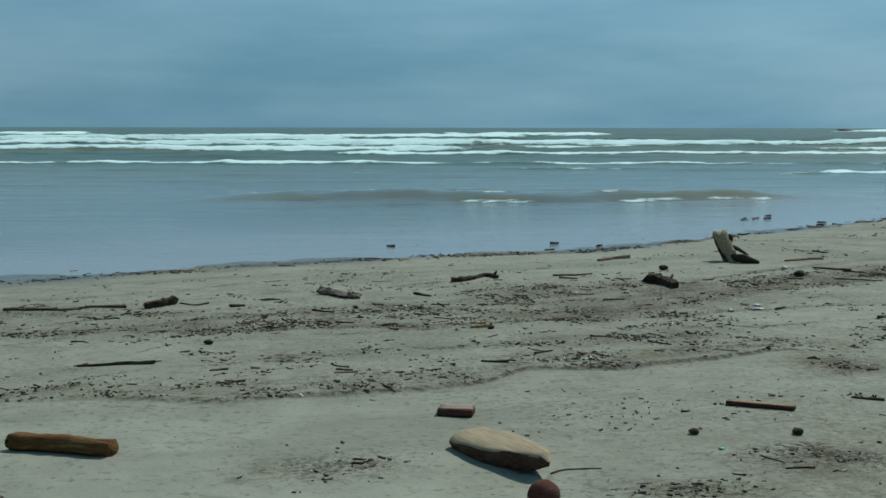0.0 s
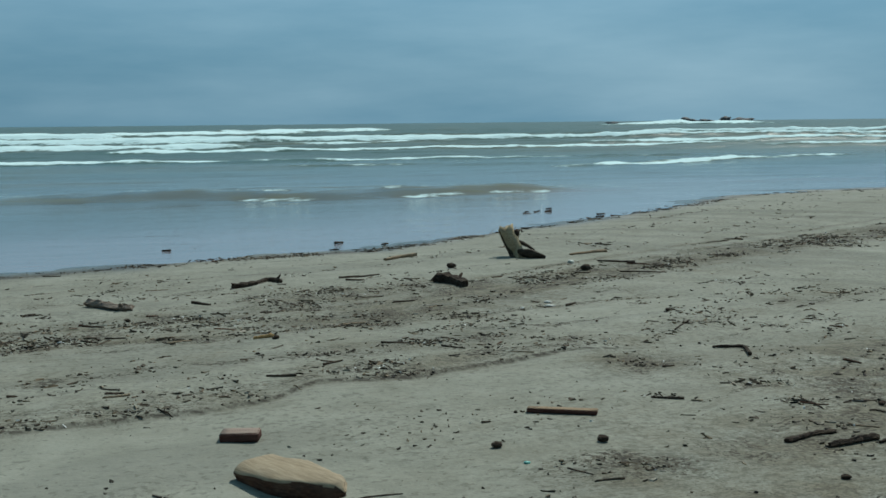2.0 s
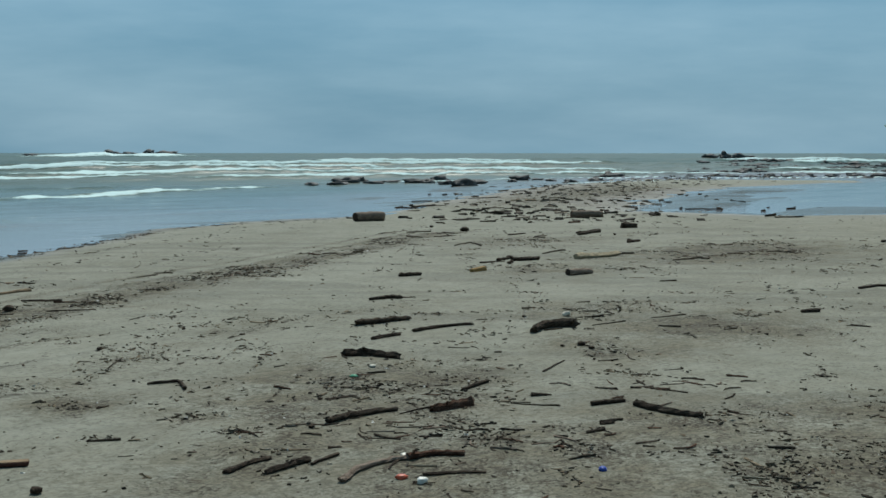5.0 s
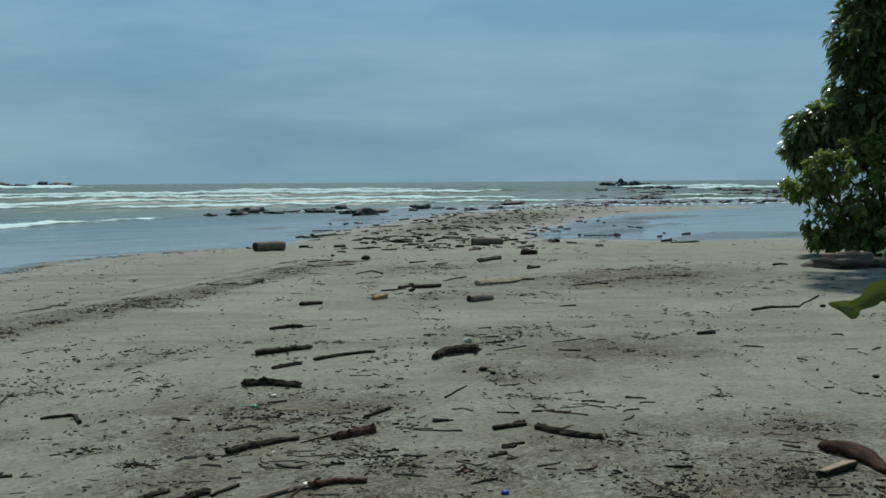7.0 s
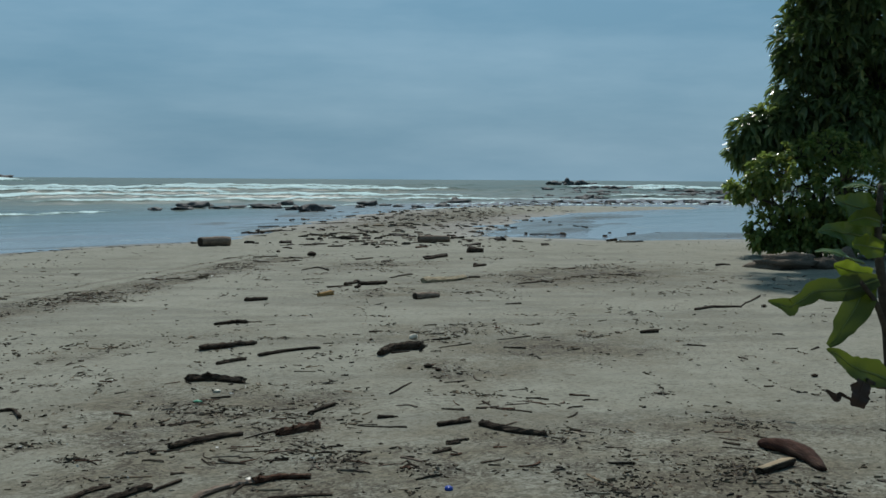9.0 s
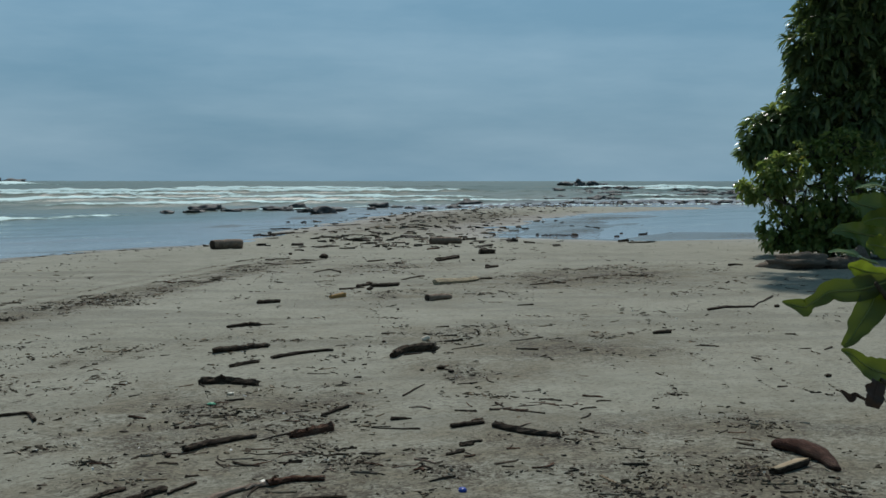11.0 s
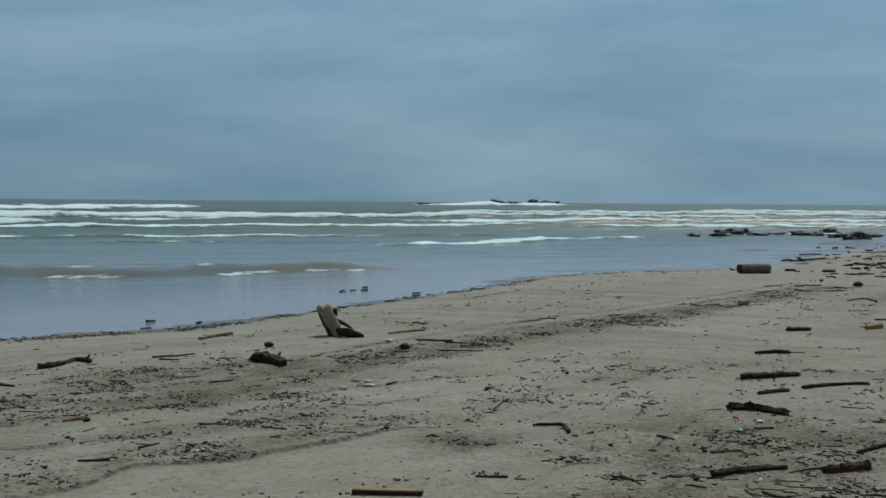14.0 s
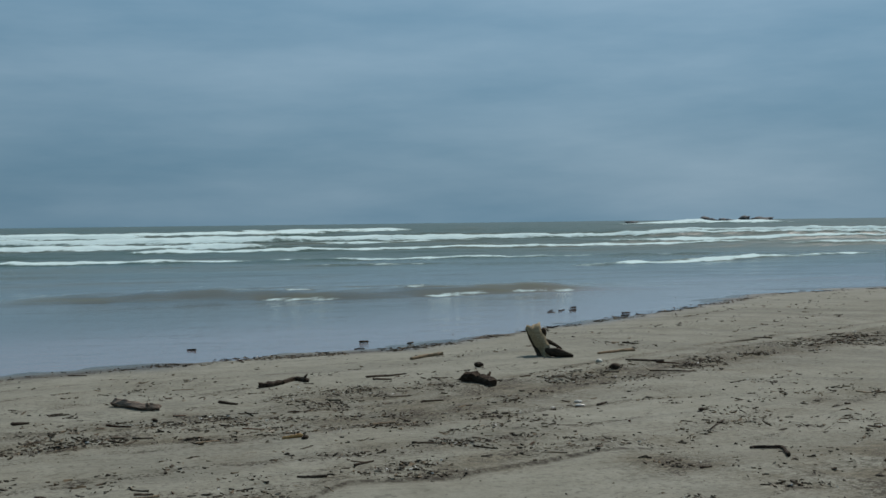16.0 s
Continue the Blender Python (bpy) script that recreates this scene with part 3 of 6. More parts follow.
def build_sea():
    u = np.concatenate([np.linspace(-3, -0.42, 26), np.linspace(-0.41, 1.75, 620), np.linspace(1.8, 6, 30)])
    v = np.concatenate([np.linspace(-6, 8, 8), np.linspace(8.3, 40, 110), np.linspace(40.3, 170, 430), np.geomspace(171.5, 700, 110), np.geomspace(740, 4600, 24)])
    y, s = np.meshgrid(v, u, indexing="ij")
    x = s * np.maximum(y, 18.0)
    z = np.full(x.shape, WATER)
    foam, silt = np.zeros(x.shape), np.zeros(x.shape)
    deep = smooth(30, 110, y)
    z = z + (fbm(x * 0.12, y * 0.35, 41) - 0.5) * 0.5 * deep + (fbm(x * 0.5, y * 0.9, 43, 3) - 0.5) * 0.16 * smooth(40, 70, y)
    z = z + (fbm(x * 0.4, y * 0.8, 44, 3) - 0.5) * 0.012 * smooth(14, 30, y)
    z = z + (fbm(x * 0.22, y * 1.3, 45, 3) - 0.5) * 0.10 * smooth(21, 30, y)
    bend = 0.55 * np.clip(x - 55, 0, 90)
    # breakers: line, height, reach of foam ahead of and behind the crest, gaps along the line
    for k, (line, high, ahead, behind, gap, wob) in enumerate((
            (45.5, 0.10, 0.35, 0.5, 0.54, 3.0), (53, 0.11, 0.3, 0.5, 0.36, 2.0), (65, 0.32, 0.7, 1.8, 0.42, 3.0), (73, 0.22, 0.6, 1.6, 0.50, 3.0), (84, 0.44, 0.9, 2.4, 0.42, 4.0),
            (96, 0.30, 0.8, 2.2, 0.50, 5.0), (110, 0.56, 1.2, 3.4, 0.40, 5.0), (128, 0.40, 1.2, 3.0, 0.54, 6.0), (150, 0.70, 1.6, 4.0, 0.47, 7.0), (196, 0.70, 2.0, 5.0, 0.52, 9.0), (250, 0.8, 4.0, 7.0, 0.60, 12.0))):
        crest = line + (fbm(x * 0.018, 0 * x + k * 7.3, 60 + k, 3) - 0.5) * wob * 2 - bend
        power = smooth(gap - 0.05, gap + 0.08, fbm(x * 0.03 + k * 11.1, 0 * x + 3.7, 80 + k, 3))
        power = power * (0.55 + 0.45 * fbm(x * 0.2, 0 * x + k, 90 + k, 2))
        if line in (73, 96, 128):
            power = power * smooth(48, 30, x)
        off = y - crest
        shape = np.where(off < 0, np.exp(-(off / (0.4 + high * 0.9)) ** 2), np.exp(-(off / (2.0 + high * 4)) ** 2))
        z = z + high * (0.35 + 0.65 * power) * shape
        reach = 1 - 0.4 * smooth(26, 50, x)
        white = np.where(off < 0, np.exp(-(off / (ahead * reach)) ** 2), np.exp(-(off / (behind * reach)) ** 2))
        foam = np.maximum(foam, white * power * 1.3)
        trail = np.where(off > 0, np.exp(-off / (behind * 2.6)), 0) * power * (0.20 + 0.48 * fbm(x * 0.25, y * 0.25, 130 + k, 3))
        foam = np.maximum(foam, trail * reach ** 3)
    # the last low breaker that runs in slantwise towards the spit
    off = y - (41.5 + 0.47 * (x - 15) + (fbm(x * 0.25, 0 * x, 62, 3) - 0.5) * 1.2)
    run = smooth(13.5, 16, x) * smooth(35, 27, x) * (0.5 + 0.5 * smooth(0.3, 0.5, fbm(x * 0.4, 0 * x + 4, 63, 2)))
    front = np.where(off < 0, np.exp(-(off / 0.5) ** 2), np.exp(-(off / 1.5) ** 2)) * run
    z = z + 0.08 * front
    foam = np.maximum(foam, front * 1.15)
    z = z + foam * ((fbm(x * 0.5, y * 0.9, 301, 3) - 0.5) * 0.20 + (fbm(x * 2.2, y * 2.2, 302, 2) - 0.5) * 0.10)
    # the low brown swell on the shallows
    off = y - (26.8 + 0.12 * x + (fbm(x * 0.12, 0 * x, 71, 3) - 0.5) * 4)
    low = np.exp(-(off / np.where(off < 0, 0.7, 2.2)) ** 2) * smooth(-5.5, -0.5, x) * smooth(13, 8, x)
    low = np.maximum(low, 0.6 * np.exp(-((off - 2.6) / np.where(off < 2.6, 0.5, 1.0)) ** 2) * smooth(-3, 2, x) * smooth(13, 8, x) * smooth(0.4, 0.6, fbm(x * 0.25, 0 * x + 5, 75, 3)))
    z = z + 0.20 * low + 0.16 * low * (fbm(x * 0.9, y * 1.6, 76, 3) - 0.5)
    silt = np.maximum(silt, smooth(0.12, 0.5, low) * 0.95 * smooth(0.30, 0.52, fbm(x * 0.35, y * 1.6, 74, 3)))
    for k, (cx, cy, rx, ry) in enumerate(((-4.5, 27.5, 3.5, 1.5), (1.5, 31.0, 5.0, 1.2), (-1.0, 36.0, 6.0, 1.6), (7.0, 38.0, 5.0, 1.2), (-9.0, 33.0, 4.0, 1.6))):
        silt = np.maximum(silt, 0.95 * blot(x, y, cx, cy, rx, ry, 8) * smooth(0.3, 0.6, fbm(x * 0.4, y * 0.8, 170 + k, 3)))
    foam = np.maximum(foam, np.exp(-((off + 0.9) / 0.28) ** 2) * smooth(0.53, 0.66, fbm(x * 0.35, 0 * x + 2, 73, 3)) * smooth(-5, 1, x) * smooth(13, 8, x) * 0.62)
    foam = np.maximum(foam, np.exp(-((off + 0.75) / 0.22) ** 2) * smooth(4.6, 6.0, x) * smooth(10.5, 8.5, x) * (0.12 + 0.8 * fbm(x * 1.4, y * 1.4, 79, 3)))
    foam = np.maximum(foam, np.exp(-((off - 0.25) / 0.35) ** 2) * smooth(0.52, 0.66, fbm(x * 1.6, y * 2.0, 81, 3)) * smooth(-4, 0, x) * smooth(9, 7, x) * 0.62)
    silt = np.maximum(silt, 0.22 * smooth(17, 26, y) * smooth(56, 44, y))
    silt = np.maximum(silt, 0.62 * smooth(19, 28, y) * smooth(54, 44, y) * smooth(0.40, 0.62, fbm(x * 0.09, y * 0.20, 77)) * (0.5 + 0.5 * fbm(x * 0.5, y * 1.2, 78)))
    for cx, cy, rx, ry in ISLETS:
        wash = blot(x, y, cx, cy, rx, ry)
        foam = np.maximum(foam, wash * 1.2)
        z = z + wash * 0.7 * (0.4 + fbm(x * 0.1, y * 0.1, 15))
    mound = blot(x, y, 198, 436, 9, 5)
    foam = np.maximum(foam, mound * 1.3)
    z = z + mound * 1.5 * (0.4 + fbm(x * 0.3, y * 0.3, 16))
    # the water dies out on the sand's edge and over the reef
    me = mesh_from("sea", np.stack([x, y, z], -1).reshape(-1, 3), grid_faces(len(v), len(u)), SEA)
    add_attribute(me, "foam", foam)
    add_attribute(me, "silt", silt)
    # where the painted sky reflection lies: strongest at the water's edge
    add_attribute(me, "sky_sheen", smooth(7.5, 0.5, seaward(x, y) + (fbm(x * 0.2, y * 0.3, 88) - 0.5) * 4) * 0.8 * smooth(62, 50, y))
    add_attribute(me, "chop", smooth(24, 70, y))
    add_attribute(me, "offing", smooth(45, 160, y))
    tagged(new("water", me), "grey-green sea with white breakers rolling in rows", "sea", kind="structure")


build_sea()


# ---- driftwood ----
def tube(points, radii, sides=9, rough=0.18, seed=0, flat=1.0, jag=0.5):
    """Vertices and faces of a worn, uneven round timber along a bent line, with broken ends."""
    rnd = random.Random(seed)
    pts = [Vector(p) for p in points]
    verts, faces = [], []
    n = len(pts)
    phase = [rnd.uniform(0.72, 1.15) for _ in range(sides)]
    for i, p in enumerate(pts):
        along = (pts[min(i + 1, n - 1)] - pts[max(i - 1, 0)]).normalized()
        side = along.cross(Vector((0, 0, 1)))
        side = side.normalized() if side.length > 1e-4 else Vector((1, 0, 0))
        up = side.cross(along)
        for j in range(sides):
            a = 2 * math.pi * j / sides
            rr = radii[i] * (1 - rough * 0.8 + 1.6 * rough * rnd.random()) * phase[j] ** min(1.0, rough * 6)
            q = p + side * math.cos(a) * rr + up * math.sin(a) * rr * flat
            if i in (0, n - 1):
                q += along * radii[i] * jag * rnd.uniform(-1, 1)
            verts.append(q)
    for i in range(n - 1):
        for j in range(sides):
            k = (j + 1) % sides
            faces.append((i * sides + j, i * sides + k, (i + 1) * sides + k, (i + 1) * sides + j))
    for base, flip in ((0, True), ((n - 1) * sides, False)):
        c = len(verts)
        verts.append(sum((verts[base + j] for j in range(sides)), Vector()) / sides)
        for j in range(sides):
            k = (j + 1) % sides
            faces.append((c, base + k, base + j) if flip else (c, base + j, base + k))
    return verts, faces


def resample(points, count):
    pts = [Vector(p) for p in points]
    if len(pts) == 2:
        return [pts[0].lerp(pts[1], i / (count - 1)) for i in range(count)]
    out = []
    for i in range(count):
        f = i / (count - 1) * (len(pts) - 1)
        k = min(int(f), len(pts) - 2)
        t = f - k
        p0, p1, p2, p3 = pts[max(k - 1, 0)], pts[k], pts[k + 1], pts[min(k + 2, len(pts) - 1)]
        out.append(0.5 * (2 * p1 + (p2 - p0) * t + (2 * p0 - 5 * p1 + 4 * p2 - p3) * t * t + (3 * p1 - p0 - 3 * p2 + p3) * t ** 3))
    return out


SEED = [100]


def driftwood(name, line, radius, material, label, category="driftwood", taper=0.75, sides=9, sink=0.25, stubs=0, group="driftwood on the sand", flat=0.85, rough=0.16, profile=None):
    """One piece of driftwood along a line of ground points. It lies on the sand, a little sunk in."""
    SEED[0] += 1
    rnd = random.Random(SEED[0])
    span = sum((Vector(a) - Vector(b)).length for a, b in zip(line, line[1:]))
    count = max(5, min(18, int(span / max(radius, 0.01) / 0.9) + 3))
    flip = rnd.random() < 0.5
    pts, radii = [], []
    for i, p in enumerate(resample([(a, b, 0) for a, b in line], count)):
        t = i / (count - 1)
        t = 1 - t if flip else t
        r = radius * (1 + (taper - 1) * t) * (rnd.uniform(0.97, 1.03) if sides > 11 else rnd.uniform(0.90, 1.10))
        if profile:
            r = radius * float(np.interp(i / (count - 1), np.linspace(0, 1, len(profile)), profile))
        wob = radius * 0.12
        x, y = p.x + rnd.uniform(-wob, wob), p.y + rnd.uniform(-wob, wob)
        if i in (0, count - 1):
            r *= rnd.uniform(0.95, 1.0) if sides > 11 else rnd.uniform(0.78, 1.0)
        pts.append(Vector((x, y, level(x, y) + r * (flat - sink) + rnd.uniform(0, 0.12) * radius)))
        radii.append(r)
    mid = sum(pts, Vector()) / count
    turn = math.atan2(pts[-1].y - pts[0].y, pts[-1].x - pts[0].x)
    back = pose(mid.x, mid.y, mid.z, 0, 0, math.degrees(turn)).inverted()
    verts, faces = tube([back @ p for p in pts], radii, sides, rough, SEED[0], flat, 0.12 if sides > 11 else 0.5)
    ob = new(name, mesh_from(name, [tuple(v) for v in verts], faces, material, sides > 11))
    ob.matrix_world = back.inverted()
    tagged(ob, label, category, group)
    if sides > 11 and not profile:
        # the darker sawn or broken face at one end
        p, q = back @ pts[0], back @ pts[1]
        out = (p - q).normalized()
        side = out.cross(Vector((0, 0, 1))).normalized()
        up = side.cross(out)
        rim = [p + out * (0.03 * radius + 0.004) + (side * math.cos(a) + up * math.sin(a) * flat) * radii[0] * rnd.uniform(0.86, 0.98) for a in np.linspace(0, 2 * math.pi, 16, endpoint=False)]
        heart = p + out * (0.03 * radius + 0.009)
        back_rim = [v - out * 0.02 for v in rim]
        fan = [(32, j, (j + 1) % 16) for j in range(16)] + [(j, 16 + j, 16 + (j + 1) % 16, (j + 1) % 16) for j in range(16)]
        part("cut_end", mesh_from("cut_end", [tuple(v) for v in rim + back_rim + [heart]], fan, END_WOOD, False), ob, "dark cut end")
    for k in range(stubs):
        i = rnd.randrange(1, count - 1)
        p = back @ pts[i]
        d = Vector((rnd.uniform(-0.6, 0.6), rnd.choice((-1, 1)) * rnd.uniform(0.3, 1), rnd.uniform(0.4, 0.9))).normalized()
        r = radii[i]
        v, f = tube([p + d * r * 0.3, p + d * r * 1.0, p + d * r * rnd.uniform(1.5, 2.2)], [r * 0.5, r * 0.42, r * 0.25], 6, 0.15, SEED[0] + k)
        part("branch_stub", mesh_from("branch_stub", [tuple(q) for q in v], f, material), ob)
    return ob


def lump(name, x, y, size, material, label, category, squash=0.6, long=1.0, turn=0.0, sink=0.15, group="", rough=0.35, detail=2, up=None):
    """A rounded, uneven solid lying on the ground: chunks of wood, stones and reef rock."""
    SEED[0] += 1
    bm = bmesh.new()
    bmesh.ops.create_icosphere(bm, subdivisions=detail, radius=1.0)
    shift = Vector((SEED[0] * 3.17 % 50, SEED[0] * 1.31 % 50, 0))
    for v in bm.verts:
        d = v.co.normalized()
        k = 1 + rough * (noise.noise(d * 1.3 + shift) + 0.5 * noise.noise(d * 3.1 + shift))
        v.co = Vector((d.x * k * long, d.y * k, d.z * k * squash)) * size
    me = bpy.data.meshes.new(name)
    bm.to_mesh(me)
    bm.free()
    me.polygons.foreach_set("use_smooth", [True] * len(me.polygons))
    me.materials.append(material)
    ob = new(name, me)
    base = level(x, y) if up is None else up
    ob.matrix_world = pose(x, y, base + size * squash * (1 - 2 * sink), 0, 0, turn)
    return tagged(ob, label, category, group)


def box_part(size, bevel, seed, wear=0.15):
    """A worn sawn block: a bevelled box with uneven faces."""
    rnd = random.Random(seed)
    bm = bmesh.new()
    bmesh.ops.create_cube(bm, size=1.0)
    for v in bm.verts:
        v.co = Vector((v.co.x * size[0], v.co.y * size[1], v.co.z * size[2]))
        v.co += Vector([rnd.uniform(-1, 1) * wear * min(size) for _ in range(3)])
    bmesh.ops.subdivide_edges(bm, edges=bm.edges[:], cuts=3, use_grid_fill=True)
    for v in bm.verts:
        v.co += Vector([rnd.uniform(-1, 1) * wear * 0.22 * min(size) for _ in range(3)])
    bmesh.ops.bevel(bm, geom=[e for e in bm.edges if e.calc_face_angle(0) > 0.9], offset=bevel, segments=2, affect="EDGES")
    return bm


def bm_mesh(name, bm, material, shade=True):
    me = bpy.data.meshes.new(name)
    bm.to_mesh(me)
    bm.free()
    me.polygons.foreach_set("use_smooth", [shade] * len(me.polygons))
    me.materials.append(material)
    return me


DARK_LABELS = ("dark waterlogged driftwood log lying on sand", "weathered dark brown branch half sunk in sand", "short dark driftwood log among beach litter")


def log(line, r, material=None, label=None, **more):
    return driftwood("driftwood_log", line, r * 1.15, material or DARK_WOOD, label or DARK_LABELS[len(line) % 3], "log", **{"rough": 0.21, **more})


def stick(line, r, material=None, label="thin dark stick washed up on the sand", name="driftwood_stick"):
    return driftwood(name, line, r, material or DARK_WOOD, label, "stick", sides=6, taper=0.6, sink=0.1, rough=0.12)


def chip(x, y, size, turn=0):
    return lump("wood_chunk", x, y, size, DARK_WOOD, "small dark chunk of driftwood on the sand", "driftwood", 0.7, 1.4, turn, 0.1, "driftwood on the sand")


def driftwood_slab(ends):
    """A flat-topped, water-worn slab: blunt at one end, tapering to a point at the other."""
    (x0, y0), (x1, y1) = ends
    n = math.hypot(x1 - x0, y1 - y0)
    rows, cols = 26, 28
    verts = []
    for i in range(rows):
        t = i / (rows - 1)
        cap = min(1.0, (1 - (1 - min(1, t / 0.10)) ** 2) ** 0.5 + 0.02) * min(1.0, (1 - (1 - min(1, (1 - t) / 0.07)) ** 2) ** 0.5 + 0.02)
        wide = SLAB_WIDE * (0.86 + 0.55 * t - 0.55 * t * t if t < 0.45 else 0.99 - 1.85 * max(0, t - 0.45) ** 1.35) * cap
        full = 0.115 * (0.35 + 0.65 * cap)
        high = full * (1 - 0.5 * max(0.0, (t - 0.6) / 0.4) ** 2)
        shift = 0.02 * math.sin(t * 3.0) + 0.045 * t * t - 0.03
        for j in range(cols):
            a = 2 * math.pi * j / cols
            c, s = math.cos(a), math.sin(a)
            u, w = math.copysign(abs(c) ** 0.55, c), math.copysign(abs(s) ** 0.62, s)
            under = (1 - w) / 2
            p = Vector((t * n - n / 2, u * wide / 2 * (1 - 0.22 * under) + shift, w * high / 2 + (full - high) / 2))
            k = noise.noise(Vector((t * 3.0, u * 1.3, w * 1.2 + 7))) + 0.5 * noise.noise(Vector((t * 9, u * 3, w * 3)))
            p.y += 0.012 * k
            p.z += 0.010 * k
            verts.append(p)
    faces = grid_faces(rows, cols, True).tolist() + [list(range(cols)), list(range((rows - 1) * cols, rows * cols))[::-1]]
    me = mesh_from("driftwood_slab", [tuple(v) for v in verts], faces, SLAB_WOOD)
    me.materials.append(RED_WOOD)
    me.update()
    # sides in darker wood: bark, with the shade of the near side painted in
    for p in me.polygons:
        p.material_index = 0 if p.normal.z > 0.42 else 1
    ob = new("driftwood_slab", me)
    a = math.atan2(y1 - y0, x1 - x0)
    cx, cy = (x0 + x1) / 2, (y0 + y1) / 2
    ob.matrix_world = pose(cx, cy, level(cx, cy) + 0.044, 7, -2, math.degrees(a))
    tagged(ob, "thick tan weathered wood slab with pointed end on sand", "driftwood", "driftwood on the sand")


SLAB_WIDE = 0.27
SLAB_WOOD = wood_material("smooth_tan_slab_wood", (0.24, 0.18, 0.115), (0.36, 0.285, 0.19), (0.47, 0.385, 0.275), 0.05, 0.25)


def wood_block(ends):
    (x0, y0), (x1, y1) = ends
    bm = box_part((math.hypot(x1 - x0, y1 - y0), 0.14, 0.045), 0.005, 11, 0.06)
    me = bm_mesh("wood_block", bm, BLOCK)
    me.materials.append(DUSTY_LIT_TOP)
    # upward faces paler: sand dust, and sunlight painted into the colour
    for p in me.polygons:
        p.material_index = 1 if p.normal.z > 0.6 else 0
    ob = new("wood_block", me)
    cx, cy = (x0 + x1) / 2, (y0 + y1) / 2 + 0.06
    ob.matrix_world = pose(cx, cy, level(cx, cy) + 0.022, 0, 0, math.degrees(math.atan2(y1 - y0, x1 - x0)))
    tagged(ob, "reddish-brown rectangular block lying on bare sand", "block", "driftwood on the sand")


def pale_board(ends):
    (x0, y0), (x1, y1) = ends
    bm = box_part((math.hypot(x1 - x0, y1 - y0), 0.062, 0.036), 0.004, 17, 0.30)
    me = bm_mesh("broken_board", bm, DARK_WOOD)
    me.materials.append(SLAB_WOOD)
    for p in me.polygons:
        p.material_index = 1 if p.normal.z > 0.6 else 0
    ob = new("broken_board", me)
    cx, cy = (x0 + x1) / 2, (y0 + y1) / 2 + 0.03
    ob.matrix_world = pose(cx, cy, level(cx, cy) + 0.016, 4, 0, math.degrees(math.atan2(y1 - y0, x1 - x0)))
    tagged(ob, "broken pale board with dark edges beside the husk", "board", "driftwood on the sand")


def sawn_plank(ends):
    (x0, y0), (x1, y1) = ends
    bm = box_part((math.hypot(x1 - x0, y1 - y0), 0.075, 0.026), 0.003, 13, 0.08)
    me = bm_mesh("plank", bm, BLOCK)
    me.materials.append(TAN_WOOD)
    for p in me.polygons:
        p.material_index = 1 if p.normal.z > 0.6 else 0
    ob = new("plank", me)
    cx, cy = (x0 + x1) / 2, (y0 + y1) / 2 + 0.035
    ob.matrix_world = pose(cx, cy, level(cx, cy) + 0.012, -4, 0, math.degrees(math.atan2(y1 - y0, x1 - x0)))
    tagged(ob, "weathered pinkish-tan plank lying flat on sand", "plank", "driftwood on the sand")


def coconut(x, y):
    lump("coconut", x, y + 0.02, 0.066, SHELL_BROWN, "brown dry coconut half on the sand", "coconut", 0.92, 1.05, 20, 0.06, "", 0.08, 3)


SUN_WOOD = wood_material("sun_bleached_branch", (0.16, 0.12, 0.08), (0.40, 0.33, 0.22), (0.56, 0.48, 0.34), 0.05)
ORANGE_WOOD = wood_material("orange_tan_broken_wood", (0.24, 0.13, 0.045), (0.44, 0.27, 0.11), (0.58, 0.40, 0.21), 0.03)
SHELL_BROWN = wood_material("dry_coconut_shell", (0.050, 0.018, 0.014), (0.105, 0.042, 0.032), (0.16, 0.072, 0.055), 0.03, 0.3)
DUSTY_LIT_TOP = wood_material("dusty_pink_lit_block_top", (0.20, 0.145, 0.115), (0.27, 0.205, 0.165), (0.33, 0.26, 0.215), 0.05, 0.3)
END_WOOD = wood_material("dark_cut_end", (0.02, 0.014, 0.011), (0.055, 0.038, 0.028), (0.13, 0.095, 0.07), 0.1)
CUT_WOOD = wood_material("grey_brown_cut_log", (0.08, 0.055, 0.04), (0.26, 0.195, 0.15), (0.44, 0.36, 0.29), 0.2)
ROOT_WOOD = wood_material("grey_root_wood", (0.09, 0.068, 0.05), (0.17, 0.135, 0.105), (0.25, 0.205, 0.165), 0.1)
HUSK_WOOD = wood_material("dark_red_husk", (0.022, 0.010, 0.008), (0.060, 0.026, 0.018), (0.13, 0.070, 0.045), 0.08)
BLOCK = wood_material("red_brown_block", (0.05, 0.020, 0.015), (0.11, 0.048, 0.036), (0.18, 0.095, 0.072), 0.05)
driftwood_slab([(0.50, 5.42), (0.79, 4.78)])
wood_block([(0.39, 6.01), (0.58, 5.97)])
log([(-1.72, 5.39), (-1.21, 5.24)], 0.048, BARK_WOOD, "orange-brown driftwood log with peeling bark", taper=0.95, sides=16, rough=0.08)
coconut(0.72, 4.35)
stick([(0.83, 4.89), (0.92, 4.96), (1.08, 4.96)], 0.005)
sawn_plank([(2.04, 6.16), (2.38, 5.99)])
chip(1.67, 5.53, 0.024, 42)
chip(2.19, 5.47, 0.028, 79)
stick([(1.73, 6.01), (1.78, 6.02)], 0.008)
stick([(-1.90, 7.50), (-1.64, 7.54), (-1.40, 7.54)], 0.015)
chip(-1.14, 8.29, 0.027, 10)
stick([(-1.01, 7.27), (-0.89, 7.28)], 0.009)
stick([(-0.75, 7.31), (-0.69, 7.32)], 0.009)
stick([(-0.20, 7.21), (-0.09, 7.22)], 0.009)
stick([(0.76, 7.46), (0.94, 7.42)], 0.011)
log([(-1.91, 10.11), (-1.70, 10.37)], 0.046)
